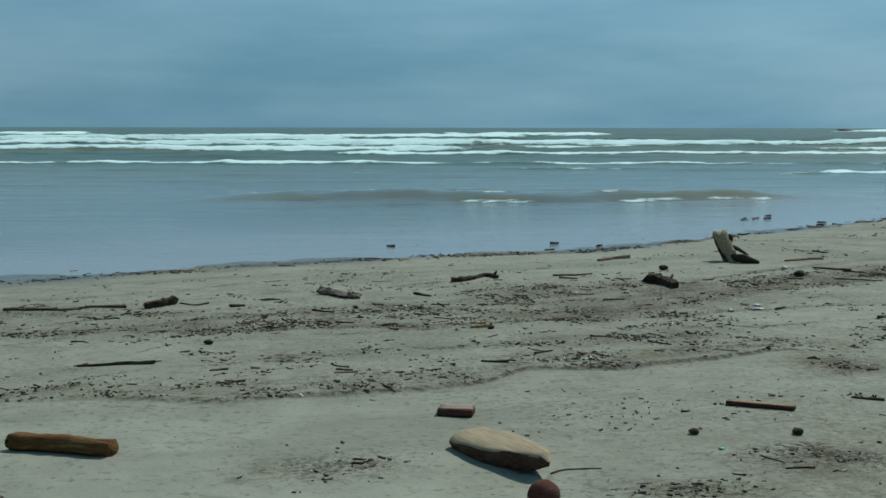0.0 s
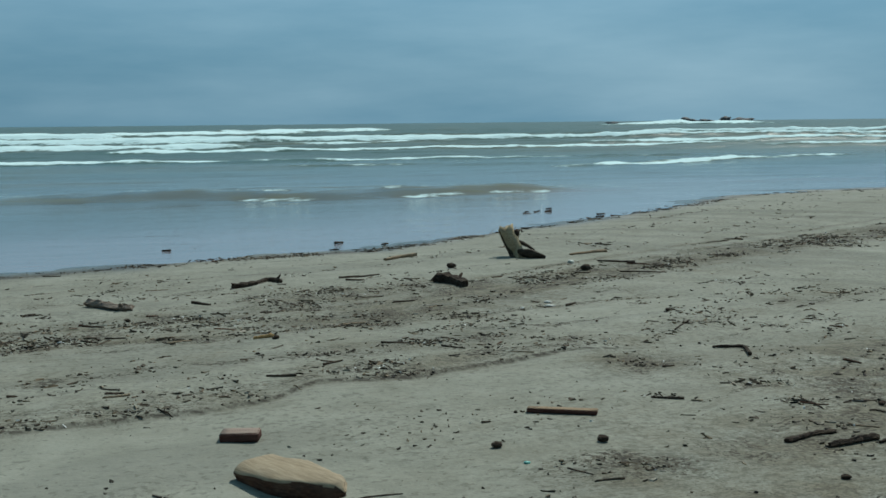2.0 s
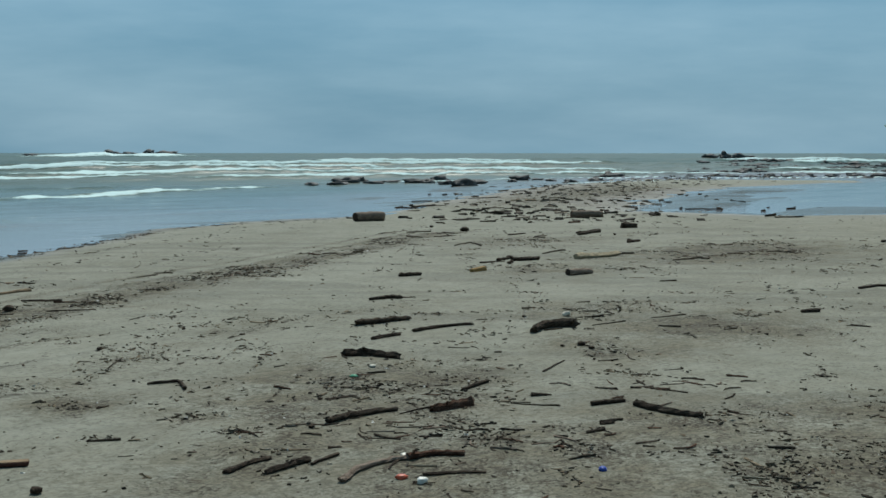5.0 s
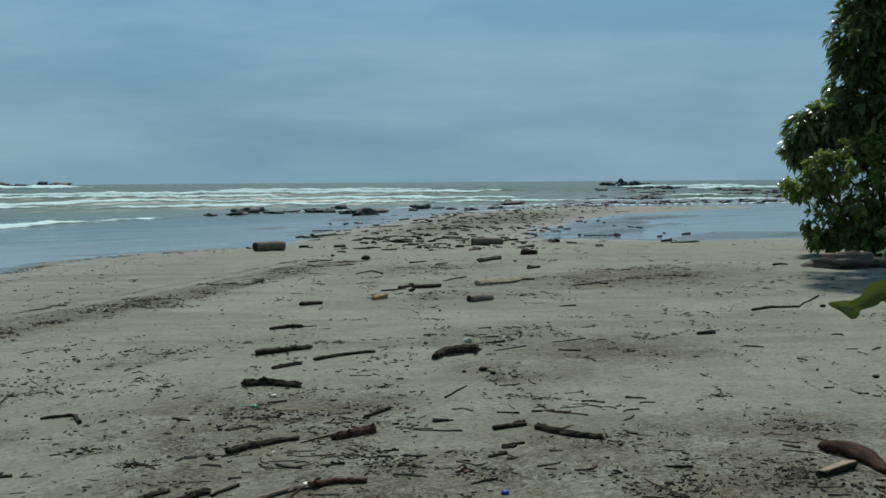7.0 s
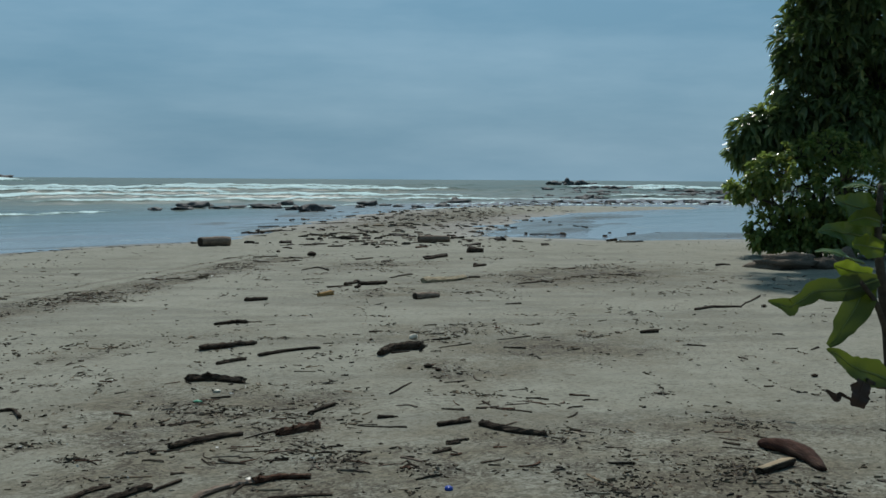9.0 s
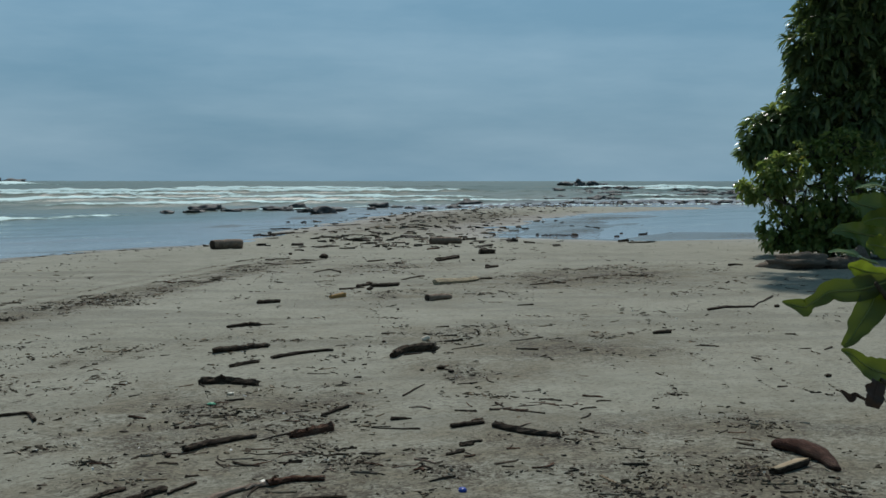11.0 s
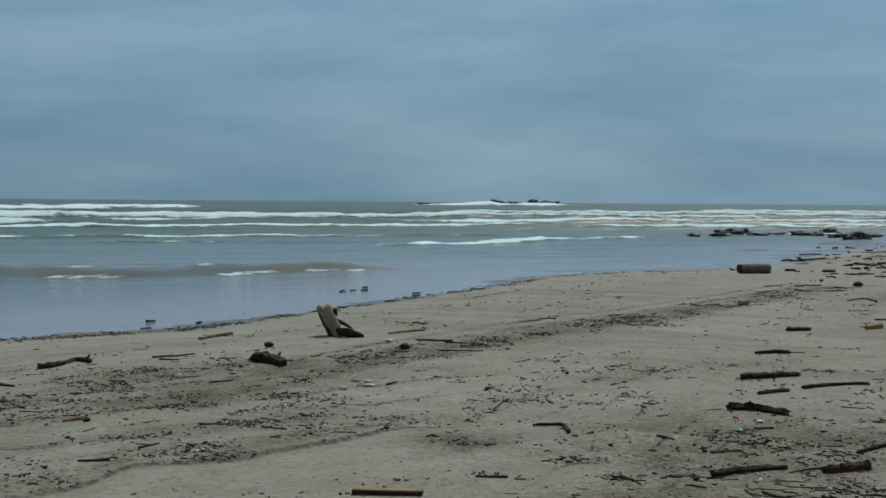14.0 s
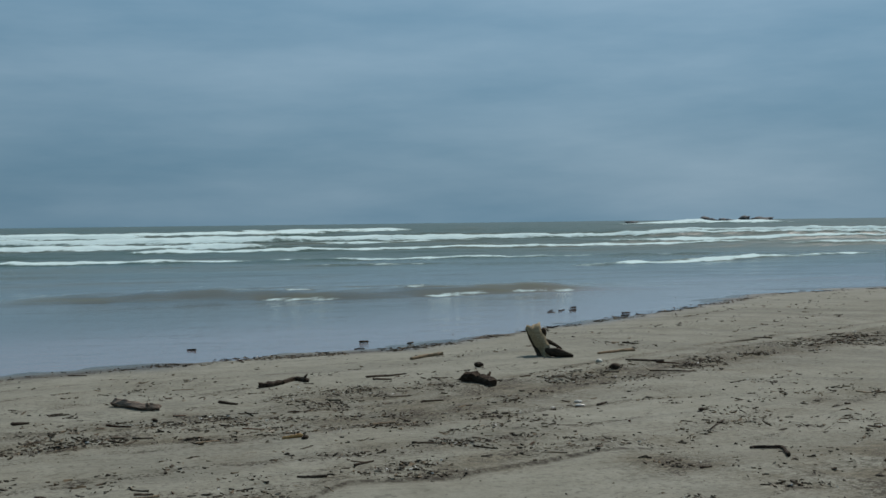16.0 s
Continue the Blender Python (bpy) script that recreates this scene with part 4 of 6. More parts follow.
stick([(-1.66, 10.39), (-1.51, 10.28), (-1.40, 10.38)], 0.010)
stick([(-1.19, 10.15), (-1.06, 10.18)], 0.018)
stick([(-3.09, 10.01), (-2.60, 9.96), (-2.43, 10.01)], 0.013)
stick([(-2.47, 10.02), (-2.08, 10.13)], 0.018)
stick([(-2.15, 8.42), (-2.05, 8.44)], 0.009)
log([(-0.43, 10.91), (-0.23, 10.63), (-0.05, 10.51)], 0.040, CUT_WOOD, "weathered brown branch half sunk in sand", stubs=1)
stick([(0.45, 10.85), (0.60, 10.69)], 0.016)
chip(-0.09, 9.92, 0.021, 131)
log([(0.88, 11.75), (1.11, 11.88)], 0.030)
log([(1.12, 11.93), (1.25, 12.11), (1.36, 11.96)], 0.030, stubs=1)
stick([(1.97, 12.09), (2.43, 12.36)], 0.015)
stick([(2.00, 11.92), (2.19, 11.91)], 0.012)
stick([(2.18, 10.42), (2.37, 10.41)], 0.010)
stick([(0.81, 8.91), (0.96, 8.93)], 0.018, ORANGE_WOOD, "short orange-brown stick in the litter")
chip(0.97, 8.85, 0.022, 30)
log([(2.83, 11.53), (2.97, 11.39), (3.02, 11.13)], 0.058, stubs=1)
chip(3.29, 12.68, 0.045, 104)
log([(2.79, 13.85), (3.01, 14.10), (3.26, 14.28)], 0.028, PALE_WOOD, "pale sun-bleached driftwood branch on sand")
stick([(4.91, 13.43), (5.42, 13.53)], 0.021, TAN_WOOD, "straight pale tan stick on the sand")
chip(4.57, 11.99, 0.050, 35)
stick([(5.02, 12.82), (5.18, 12.65), (5.33, 12.48)], 0.016)
stick([(4.84, 11.71), (5.29, 11.55)], 0.009)
stick([(3.57, 9.81), (3.70, 9.94)], 0.013)
stick([(2.81, 6.30), (2.98, 6.23)], 0.009)
stick([(3.84, 7.60), (3.95, 7.59), (4.05, 7.55), (4.00, 7.40), (3.93, 7.24)], 0.018, label="dark hook-shaped branch lying on the sand")
chip(4.23, 9.19, 0.021, 77)
stick([(3.90, 8.33), (4.19, 8.69)], 0.007)
log([(5.53, 7.66), (5.72, 7.56), (5.83, 7.32)], 0.035, stubs=1)
log([(6.58, 8.90), (7.23, 8.94)], 0.034)
log([(6.76, 8.30), (7.15, 8.33), (7.41, 8.24)], 0.020)
log([(6.22, 8.20), (6.39, 8.22), (6.54, 8.21)], 0.017)
log([(9.69, 12.18), (9.99, 12.11)], 0.029)
log([(7.89, 10.43), (8.18, 10.45), (8.20, 10.28)], 0.025)
stick([(8.21, 10.39), (8.45, 10.33)], 0.009)
log([(7.46, 7.51), (7.76, 7.64), (8.08, 7.59)], 0.043, stubs=1)
driftwood("driftwood_chunk", [(10.77, 11.99), (11.04, 12.03)], 0.048, ORANGE_WOOD, "short orange-tan chunk of broken wood", "driftwood")
log([(12.31, 12.84), (12.77, 12.73)], 0.033)
chip(12.59, 13.16, 0.042, 161)
chip(12.09, 12.61, 0.031, 18)
log([(13.36, 12.52), (14.44, 12.63)], 0.050, SUN_WOOD, "pale sun-bleached driftwood branch on sand")
stick([(14.43, 12.69), (14.71, 12.56)], 0.013)
log([(11.47, 10.90), (11.92, 10.91)], 0.048, CUT_WOOD, "short grey-brown driftwood log on bare sand", sides=12, rough=0.1)
log([(16.66, 22.53), (17.40, 22.47)], 0.105, CUT_WOOD, "thick pale-topped cut log resting near the waterline", taper=0.95, sides=16, rough=0.06, flat=1.0, sink=0.1)
log([(21.89, 20.70), (22.50, 20.23)], 0.077, CUT_WOOD, "short cut log lying on the litter-strewn spit", taper=0.95, sides=16, rough=0.06, flat=1.0, sink=0.1)
log([(19.54, 17.04), (19.88, 16.91)], 0.072)
log([(17.31, 16.18), (18.22, 16.45)], 0.034)
log([(16.38, 14.13), (16.79, 14.21)], 0.030)
chip(16.23, 18.28, 0.069, 171)
stick([(13.64, 15.62), (14.33, 15.99), (13.91, 15.24)], 0.015)
log([(4.07, 5.80), (4.29, 5.82), (4.60, 5.82)], 0.022)
log([(4.74, 5.66), (4.89, 5.65), (5.08, 5.66)], 0.030, RED_WOOD, "red-brown driftwood log on litter-strewn sand", stubs=1)
stick([(4.55, 5.72), (4.71, 5.75), (4.83, 5.75)], 0.007)
log([(5.35, 6.06), (5.70, 6.18)], 0.016)
stick([(4.48, 6.41), (4.67, 6.35)], 0.009)
log([(5.56, 5.62), (5.66, 5.57)], 0.013)
stick([(5.33, 5.57), (5.47, 5.27)], 0.007)
log([(5.64, 5.16), (5.88, 5.10)], 0.020)
log([(5.84, 4.97), (5.81, 4.71), (5.89, 4.49)], 0.023)
log([(5.27, 4.75), (5.37, 4.73)], 0.013)
log([(5.04, 4.65), (5.18, 4.64)], 0.011)
log([(3.07, 5.26), (3.22, 5.31), (3.37, 5.32)], 0.016)
log([(3.21, 5.11), (3.49, 5.13)], 0.020)
log([(3.45, 5.06), (3.68, 5.15)], 0.012)
log([(3.38, 4.71), (3.59, 4.84), (3.79, 4.86), (3.92, 4.84)], 0.017, CUT_WOOD, "grey-brown bent branch lying on stained sand")
log([(3.90, 4.84), (4.06, 4.82), (4.17, 4.71)], 0.018, RED_WOOD, "red-brown driftwood log on litter-strewn sand", stubs=1)
stick([(3.77, 4.57), (4.03, 4.39)], 0.011)
chip(2.99, 4.62, 0.017, 154)
chip(2.20, 5.48, 0.019, 11)
stick([(2.85, 4.23), (2.91, 4.20)], 0.006)
stick([(4.63, 5.11), (4.66, 5.05)], 0.008)
stick([(4.56, 5.15), (4.64, 5.11)], 0.008)
stick([(4.72, 5.01), (4.76, 4.90)], 0.008)
stick([(6.74, 6.44), (6.25, 6.19)], 0.009)
log([(10.51, 6.82), (10.72, 6.74)], 0.023)
log([(12.87, 7.58), (13.34, 7.57), (13.63, 7.38)], 0.018)
stick([(13.57, 7.39), (14.96, 7.83)], 0.015)
chip(13.85, 7.19, 0.028, 164)
log([(6.52, 3.40), (6.49, 3.26), (6.42, 3.12), (6.31, 2.98), (6.17, 2.84)], 0.050, HUSK_WOOD, "dark red-brown curved palm husk on litter-strewn sand", sides=14, rough=0.12, flat=0.7, profile=(0.45, 1.0, 1.2, 1.15, 0.95, 0.7, 0.35))
stick([(6.33, 3.54), (6.37, 3.44), (6.38, 3.36)], 0.005)
pale_board([(5.86, 3.02), (6.17, 3.01)])
chip(9.19, 4.32, 0.021, 132)
stick([(8.48, 4.39), (8.58, 4.36)], 0.009)
chip(9.21, 4.83, 0.013, 26)
stick([(19.86, 11.27), (20.19, 11.17)], 0.027)
stick([(11.47, 5.74), (11.39, 5.82)], 0.012)
stick([(11.68, 9.56), (11.87, 9.46)], 0.014)
stick([(14.29, 11.45), (15.10, 11.53)], 0.017)
stick([(9.06, 7.52), (9.50, 7.45)], 0.008)
stick([(8.31, 7.59), (8.70, 7.53)], 0.008)
stick([(5.60, 5.66), (5.69, 5.56)], 0.009)
stick([(4.60, 5.14), (4.65, 5.09)], 0.008)
stick([(10.66, 5.05), (10.86, 5.07)], 0.011)
stick([(5.33, 4.81), (5.47, 4.75)], 0.010)
stick([(14.70, 12.79), (14.75, 12.59)], 0.018)
log([(12.13, 12.95), (12.61, 13.17)], 0.025)
log([(12.57, 13.07), (12.93, 12.87)], 0.025)
stick([(4.47, 6.37), (4.69, 6.35)], 0.007)
stick([(4.88, 6.55), (4.98, 6.49)], 0.008)
stick([(6.28, 8.27), (6.64, 8.32)], 0.010)
stick([(7.51, 14.61), (7.65, 14.38)], 0.011)
stick([(18.87, 21.70), (19.01, 21.26)], 0.027)
stick([(22.24, 25.22), (22.78, 24.78)], 0.031)
log([(17.52, 16.43), (18.52, 16.73)], 0.034)
stick([(17.86, 15.76), (17.90, 15.73)], 0.028)
chip(16.84, 14.49, 0.034, 120)
chip(16.56, 18.69, 0.038, 157)
stick([(13.67, 15.65), (14.38, 16.08), (14.04, 15.49)], 0.010)
stick([(16.27, 17.05), (16.75, 17.07)], 0.022)
stick([(13.61, 13.49), (14.28, 13.64)], 0.018)
chip(4.51, 6.62, 0.010, 125)
chip(4.46, 6.43, 0.012, 162)
stick([(4.32, 5.54), (4.35, 5.44), (4.50, 5.37)], 0.005)
stick([(4.56, 5.33), (4.56, 5.24)], 0.007)
stick([(4.71, 4.99), (4.80, 4.90)], 0.006)
stick([(5.36, 5.58), (5.43, 5.49)], 0.005)
stick([(4.27, 5.20), (4.37, 5.12)], 0.006)
stick([(4.07, 5.50), (4.03, 5.37)], 0.006)
stick([(3.72, 5.30), (3.79, 5.27)], 0.008)
chip(3.93, 5.76, 0.016, 98)
chip(8.22, 8.40, 0.015, 135)
chip(7.83, 8.19, 0.012, 172)
stick([(6.56, 7.04), (6.60, 7.00)], 0.009)
stick([(8.61, 7.97), (8.77, 7.87)], 0.014)
chip(7.32, 6.81, 0.028, 103)
chip(7.28, 6.66, 0.020, 140)
chip(7.17, 6.88, 0.015, 177)
chip(6.93, 6.31, 0.012, 34)
chip(6.99, 6.18, 0.012, 71)
stick([(7.27, 6.27), (7.16, 6.15), (7.15, 6.09)], 0.007)
stick([(9.44, 8.85), (9.54, 8.75)], 0.009)
stick([(9.74, 8.63), (9.74, 8.49)], 0.009)
chip(16.69, 19.86, 0.040, 39)
stick([(15.27, 18.94), (15.75, 18.75)], 0.017)
stick([(14.44, 17.92), (14.57, 17.59)], 0.016)
stick([(14.92, 17.69), (15.29, 17.58)], 0.016)
stick([(19.27, 21.69), (19.71, 21.64)], 0.027)
stick([(18.74, 20.57), (19.01, 20.34)], 0.026)
stick([(21.52, 23.58), (22.49, 23.58)], 0.037)
stick([(20.64, 21.88), (21.14, 21.81)], 0.028)
stick([(16.25, 16.29), (16.76, 16.49)], 0.016)
stick([(11.70, 12.84), (12.14, 12.80)], 0.016)
chip(12.69, 13.30, 0.033, 49)
chip(11.92, 12.47, 0.031, 86)




STUMP_WOOD = wood_material("sun_bleached_stump", (0.20, 0.145, 0.085), (0.40, 0.32, 0.20), (0.56, 0.47, 0.32), 0.08)


# ---- the leaning stump at the water's edge ----
def driftwood_stump():
    x, y = 4.22, 13.50
    stump = new("driftwood_stump")
    stump.matrix_world = pose(x - 0.027, y, level(x, y), 0, 0, -16)
    tagged(stump, "pale leaning driftwood stump with dark broken branches", "stump")

    def limb(name, pts, radii, material, seed, sides=12):
        v, f = tube(resample(pts, 9), np.interp(np.linspace(0, 1, 9), np.linspace(0, 1, len(radii)), radii).tolist(), sides, 0.14, seed, 1.0, 0.7)
        part(name, mesh_from(name, [tuple(q) for q in v], f, material), stump)

    limb("trunk", [(0.13, -0.03, -0.04), (0.09, 0.0, 0.08), (0.02, 0.04, 0.19), (-0.03, 0.07, 0.32)], [0.056, 0.070, 0.088, 0.078], STUMP_WOOD, 5)
    limb("bark_strip", [(0.05, -0.03, -0.02), (0.0, 0.0, 0.08), (-0.065, 0.03, 0.20), (-0.105, 0.05, 0.30)], [0.034, 0.028, 0.016, 0.010], DARK_WOOD, 15, 8)
    limb("branch", [(0.03, 0.06, 0.22), (0.09, 0.05, 0.29), (0.095, 0.05, 0.22)], [0.035, 0.032, 0.02], DARK_WOOD, 6, 8)
    limb("branch", [(0.06, 0.02, 0.18), (0.16, 0.0, 0.15), (0.29, -0.02, 0.08)], [0.03, 0.026, 0.012], DARK_WOOD, 7, 8)
    limb("branch", [(0.11, -0.05, 0.06), (0.25, -0.10, 0.045), (0.42, -0.12, 0.0)], [0.045, 0.058, 0.022], DARK_WOOD, 8, 8)
    limb("root", [(0.10, -0.02, 0.10), (0.09, -0.07, 0.04), (0.10, -0.11, -0.02)], [0.03, 0.024, 0.012], STUMP_WOOD, 9, 8)



driftwood_stump()


# ---- the root mass under the bush ----
for x, y, size, squash, long, turn in ((20.30, 9.95, 0.27, 0.60, 1.9, -60), (20.78, 9.50, 0.20, 0.55, 1.5, -70), (21.15, 9.25, 0.21, 1.05, 0.9, 30)):
    lump("root_mass", x, y + 0.2, size, ROOT_WOOD, "brown weathered root mass under the bush", "roots", squash, long, turn, 0.2, "roots under the bush", 0.75, 3)


# ---- pieces standing in the shallows ----
def afloat(line, r, label="dark stick stranded in shallow water"):
    return driftwood("driftwood_stick", line, r * 0.62, DARK_WOOD, label, "stick", sides=6, group="wood in the shallows", sink=-0.1)


for line, r in (
        ([(0.30, 16.31), (0.41, 16.23)], 0.03), ([(6.88, 21.23), (6.94, 21.21)], 0.03), ([(7.15, 21.30), (7.19, 21.28)], 0.03), ([(7.49, 21.83), (7.60, 21.79)], 0.035),
        ([(7.81, 20.00), (7.99, 20.08)], 0.03), ([(5.72, 17.82), (5.83, 17.78)], 0.025), ([(6.74, 20.90), (6.80, 20.88)], 0.03), ([(7.02, 21.12), (7.09, 21.10)], 0.03),
        ([(3.18, 16.05), (3.24, 16.04)], 0.03), ([(2.62, 16.48), (2.74, 16.56)], 0.035), ([(2.41, 15.65), (2.54, 15.65)], 0.02),
        ([(3.22, 16.11), (3.30, 16.19)], 0.03), ([(7.22, 21.11), (7.36, 21.11)], 0.035), ([(6.78, 20.84), (6.88, 20.84)], 0.02),
        ([(7.59, 19.50), (7.73, 19.49)], 0.03), ([(-8.20, 27.55), (-7.92, 27.77)], 0.05),
        ([(31.25, 54.34), (33.09, 54.86)], 0.09), ([(26.00, 31.99), (26.56, 31.55)], 0.05), ([(22.94, 28.22), (24.27, 28.70)], 0.07),
        ([(30.96, 37.04), (31.06, 36.96)], 0.06), ([(30.98, 36.19), (31.14, 36.07)], 0.07), ([(22.56, 28.52), (22.99, 28.68)], 0.05),
        ([(26.00, 30.74), (26.11, 30.66)], 0.05), ([(26.83, 31.34), (27.04, 31.18)], 0.03), ([(25.05, 29.17), (25.17, 29.08)], 0.04),
        ([(35.81, 38.13), (36.71, 38.48)], 0.06), ([(40.52, 43.75), (40.80, 43.56)], 0.05), ([(28.95, 32.38), (29.38, 31.37)], 0.04),
        ([(28.41, 22.33), (29.59, 21.87)], 0.05), ([(29.13, 21.75), (29.27, 21.63)], 0.09), ([(38.24, 25.33), (39.10, 25.42)], 0.07),
        ([(33.99, 22.70), (35.31, 23.51)], 0.06), ([(32.67, 21.47), (33.14, 21.65)], 0.05), ([(31.31, 19.98), (31.53, 19.80)], 0.05),
        ([(37.45, 23.15), (37.55, 23.07)], 0.06), ([(40.30, 24.52), (40.44, 24.41)], 0.05), ([(31.49, 20.33), (31.57, 20.27)], 0.05),
        ([(32.37, 20.13), (32.54, 19.99)], 0.04), ([(23.71, 19.18), (23.91, 19.01)], 0.05), ([(25.55, 17.62), (25.98, 17.62)], 0.08),
        ([(25.51, 17.30), (26.28, 17.00)], 0.04), ([(25.04, 20.70), (25.14, 20.61)], 0.05), ([(28.89, 22.93), (28.97, 22.87)], 0.05)):
    afloat(line, r)


lagoon = random.Random(58)
made = 0
while made < 24:
    x, y = lagoon.uniform(26.5, 40.0), lagoon.uniform(17.5, 29.0)
    if not 0.2 < float(seaward(x, y)) < 7.0:
        continue
    reach = lagoon.uniform(0.06, 0.22)
    afloat([(x, y), (x + reach, y - reach * 0.8)], lagoon.uniform(0.03, 0.07))
    made += 1


# ---- drift piled along the sand spit ----
def spit_drift(count):
    rnd = random.Random(77)
    xs, ys = [17.5, 22.0, 28.0, 36.0, 46.0, 58.0, 74.0], [16.5, 20.5, 25.6, 32.0, 39.0, 46.0, 52.0]
    made = 0
    while made < count:
        t = rnd.random() ** 1.25
        x0 = 19.5 + 54.5 * t
        y0 = float(np.interp(x0, xs, ys))
        side = rnd.gauss(0.4, 0.9) * (1.1 + 0.055 * x0)
        x, y = x0 - side * 0.62, y0 + side * 0.78
        if float(seaward(x, y)) > 0.8:
            continue
        reach, turn = rnd.uniform(0.12, 0.36) * rnd.uniform(0.5, 1.7), rnd.uniform(0, math.pi)
        dx, dy = math.cos(turn) * reach / 2, math.sin(turn) * reach / 2
        r = rnd.uniform(0.010, 0.028) * (1.7 if rnd.random() < 0.08 else 1.0)
        line = [(x - dx, y - dy), (x + rnd.gauss(0, 0.05), y + rnd.gauss(0, 0.05)), (x + dx, y + dy)]
        driftwood("driftwood_log" if r > 0.045 else "driftwood_stick", line, r, rnd.choice((DARK_WOOD, DARK_WOOD, DARK_WOOD, RED_WOOD, PALE_WOOD)),
                  "driftwood heaped with other timber along the sand spit", "driftwood", sides=7, group="drift along the spit")
        made += 1


spit_drift(105)


# ---- small sticks among the litter ----
def litter_sticks(count):
    rnd = random.Random(31)
    made = 0
    while made < count:
        a, r = radians(rnd.uniform(-18, 66)), 4.6 * (24 / 4.6) ** rnd.random()
        x, y = math.sin(a) * r, math.cos(a) * r
        if rnd.random() > float(litter_amount(x, y)) * 1.3 - 0.25 or float(seaward(x, y)) > -0.2:
            continue
        reach, turn = rnd.uniform(0.04, 0.17) * (0.7 + r / 18), math.atan2(-x, y) + rnd.gauss(0, 0.6)
        dx, dy = math.cos(turn) * reach / 2, math.sin(turn) * reach / 2
        bend = rnd.gauss(0, 0.1) * reach
        driftwood("twig", [(x - dx, y - dy), (x + dy * bend, y - dx * bend + bend * 0.3), (x + dx, y + dy)], rnd.uniform(0.0035, 0.009) * (0.7 + r / 18),
                  rnd.choice((DARK_WOOD, DARK_WOOD, DARK_WOOD, RED_WOOD, PALE_WOOD)), "short twig lying in the beach litter", "twig", sides=5, taper=0.6, sink=0.0,
                  group="twigs in the litter")
        made += 1


litter_sticks(190)


def twig_heap(cx, cy, count, wide, deep, seed):
    """Twigs washed into one loose heap."""
    rnd = random.Random(seed)
    far = math.hypot(cx, cy)
    ux, uy = cy / far, -cx / far
    for k in range(count):
        u, v = rnd.gauss(0, wide), rnd.gauss(0, deep)
        x, y = cx + ux * u + uy * -v, cy + uy * u + ux * v
        turn, reach = math.atan2(uy, ux) + rnd.gauss(0, 0.9), rnd.uniform(0.05, 0.20)
        dx, dy = math.cos(turn) * reach / 2, math.sin(turn) * reach / 2
        driftwood("twig", [(x - dx, y - dy), (x + rnd.gauss(0, 0.015), y + rnd.gauss(0, 0.015)), (x + dx, y + dy)], rnd.uniform(0.004, 0.010),
                  rnd.choice((DARK_WOOD, DARK_WOOD, RED_WOOD, CUT_WOOD)), "short twig in a loose heap of beach litter", "twig", sides=5, taper=0.6, sink=0.0, group="twigs in the litter")


twig_heap(6.50, 5.30, 30, 0.30, 0.24, 41)
twig_heap(4.25, 5.45, 20, 0.30, 0.16, 42)
twig_heap(4.75, 4.55, 16, 0.30, 0.14, 43)


# ---- rocks ----
def reef_rock(x, y, size, squash=0.4, long=1.3, turn=0, label="dark wet reef rock standing in shallow water", up=None):
    return lump("rock", x, y, size, ROCK, label, "rock", squash, long, turn, 0.22, "reef rocks", 0.8, 3, up)


for x, y, size, squash, turn in (
        (36.16, 50.48, 0.55, 0.35, 20), (38.73, 53.06, 0.7, 0.42, 0), (40.80, 54.85, 0.75, 0.45, 40), (39.94, 52.31, 0.6, 0.25, 10),
        (35.10, 51.17, 0.45, 0.35, 70), (42.60, 52.17, 0.55, 0.4, 0), (43.20, 51.79, 0.6, 0.35, 50), (45.63, 53.55, 0.65, 0.5, 15),
        (41.69, 48.29, 0.6, 0.35, 80), (39.41, 44.49, 0.75, 0.5, 25), (42.99, 47.46, 0.5, 0.45, 0), (50.74, 52.21, 0.6, 0.55, 10),
        (48.30, 50.26, 0.4, 0.4, 60), (51.70, 51.64, 0.4, 0.35, 0), (51.27, 50.14, 0.35, 0.4, 30), (59.47, 52.84, 0.8, 0.45, 0),
        (60.28, 52.38, 0.6, 0.3, 45), (41.50, 52.85, 0.7, 0.22, 0), (48.19, 45.61, 0.5, 0.4, 20), (52.52, 47.68, 0.6, 0.35, 70)):
    reef_rock(x, y, size * 0.66, squash * 0.95, 1.7, turn, up=WATER)

# the outer reef
rock_random = random.Random(12)
for k in range(250):
    a, r = radians(51.8 + 11.7 * rock_random.random() ** 0.8), 84 + 190 * rock_random.random() ** 1.5
    reef_rock(math.sin(a) * r, math.cos(a) * r, rock_random.uniform(0.10, 0.42) * r / 110, rock_random.uniform(0.25, 0.5), rock_random.uniform(1.0, 2.0),
              rock_random.uniform(0, 180), "low dark rock of the surf-washed outer reef", WATER)
for x, y, size, squash, turn in ((263.5, 198.8, 1.4, 0.65, 0), (265.7, 195.9, 1.3, 0.85, 30), (271.5, 196.3, 1.5, 0.6, 60), (269.4, 190.7, 1.1, 0.55, 0)):
    reef_rock(x, y, size, squash, 1.3, turn, "tall dark boulder at the end of the reef", WATER)
for x, y, size, squash in ((187.2, 463.7, 1.7, 0.32), (213.5, 452.2, 2.3, 0.55), (216.3, 450.9, 2.0, 0.45), (217.0, 439.4, 2.4, 0.4),
                           (227.3, 445.4, 1.8, 0.75), (233.5, 442.2, 2.6, 0.35), (234.1, 441.9, 3.0, 0.4)):
    reef_rock(x, y, size, squash, 1.5, 0, "far dark islet rock in white surf", WATER + 0.4)


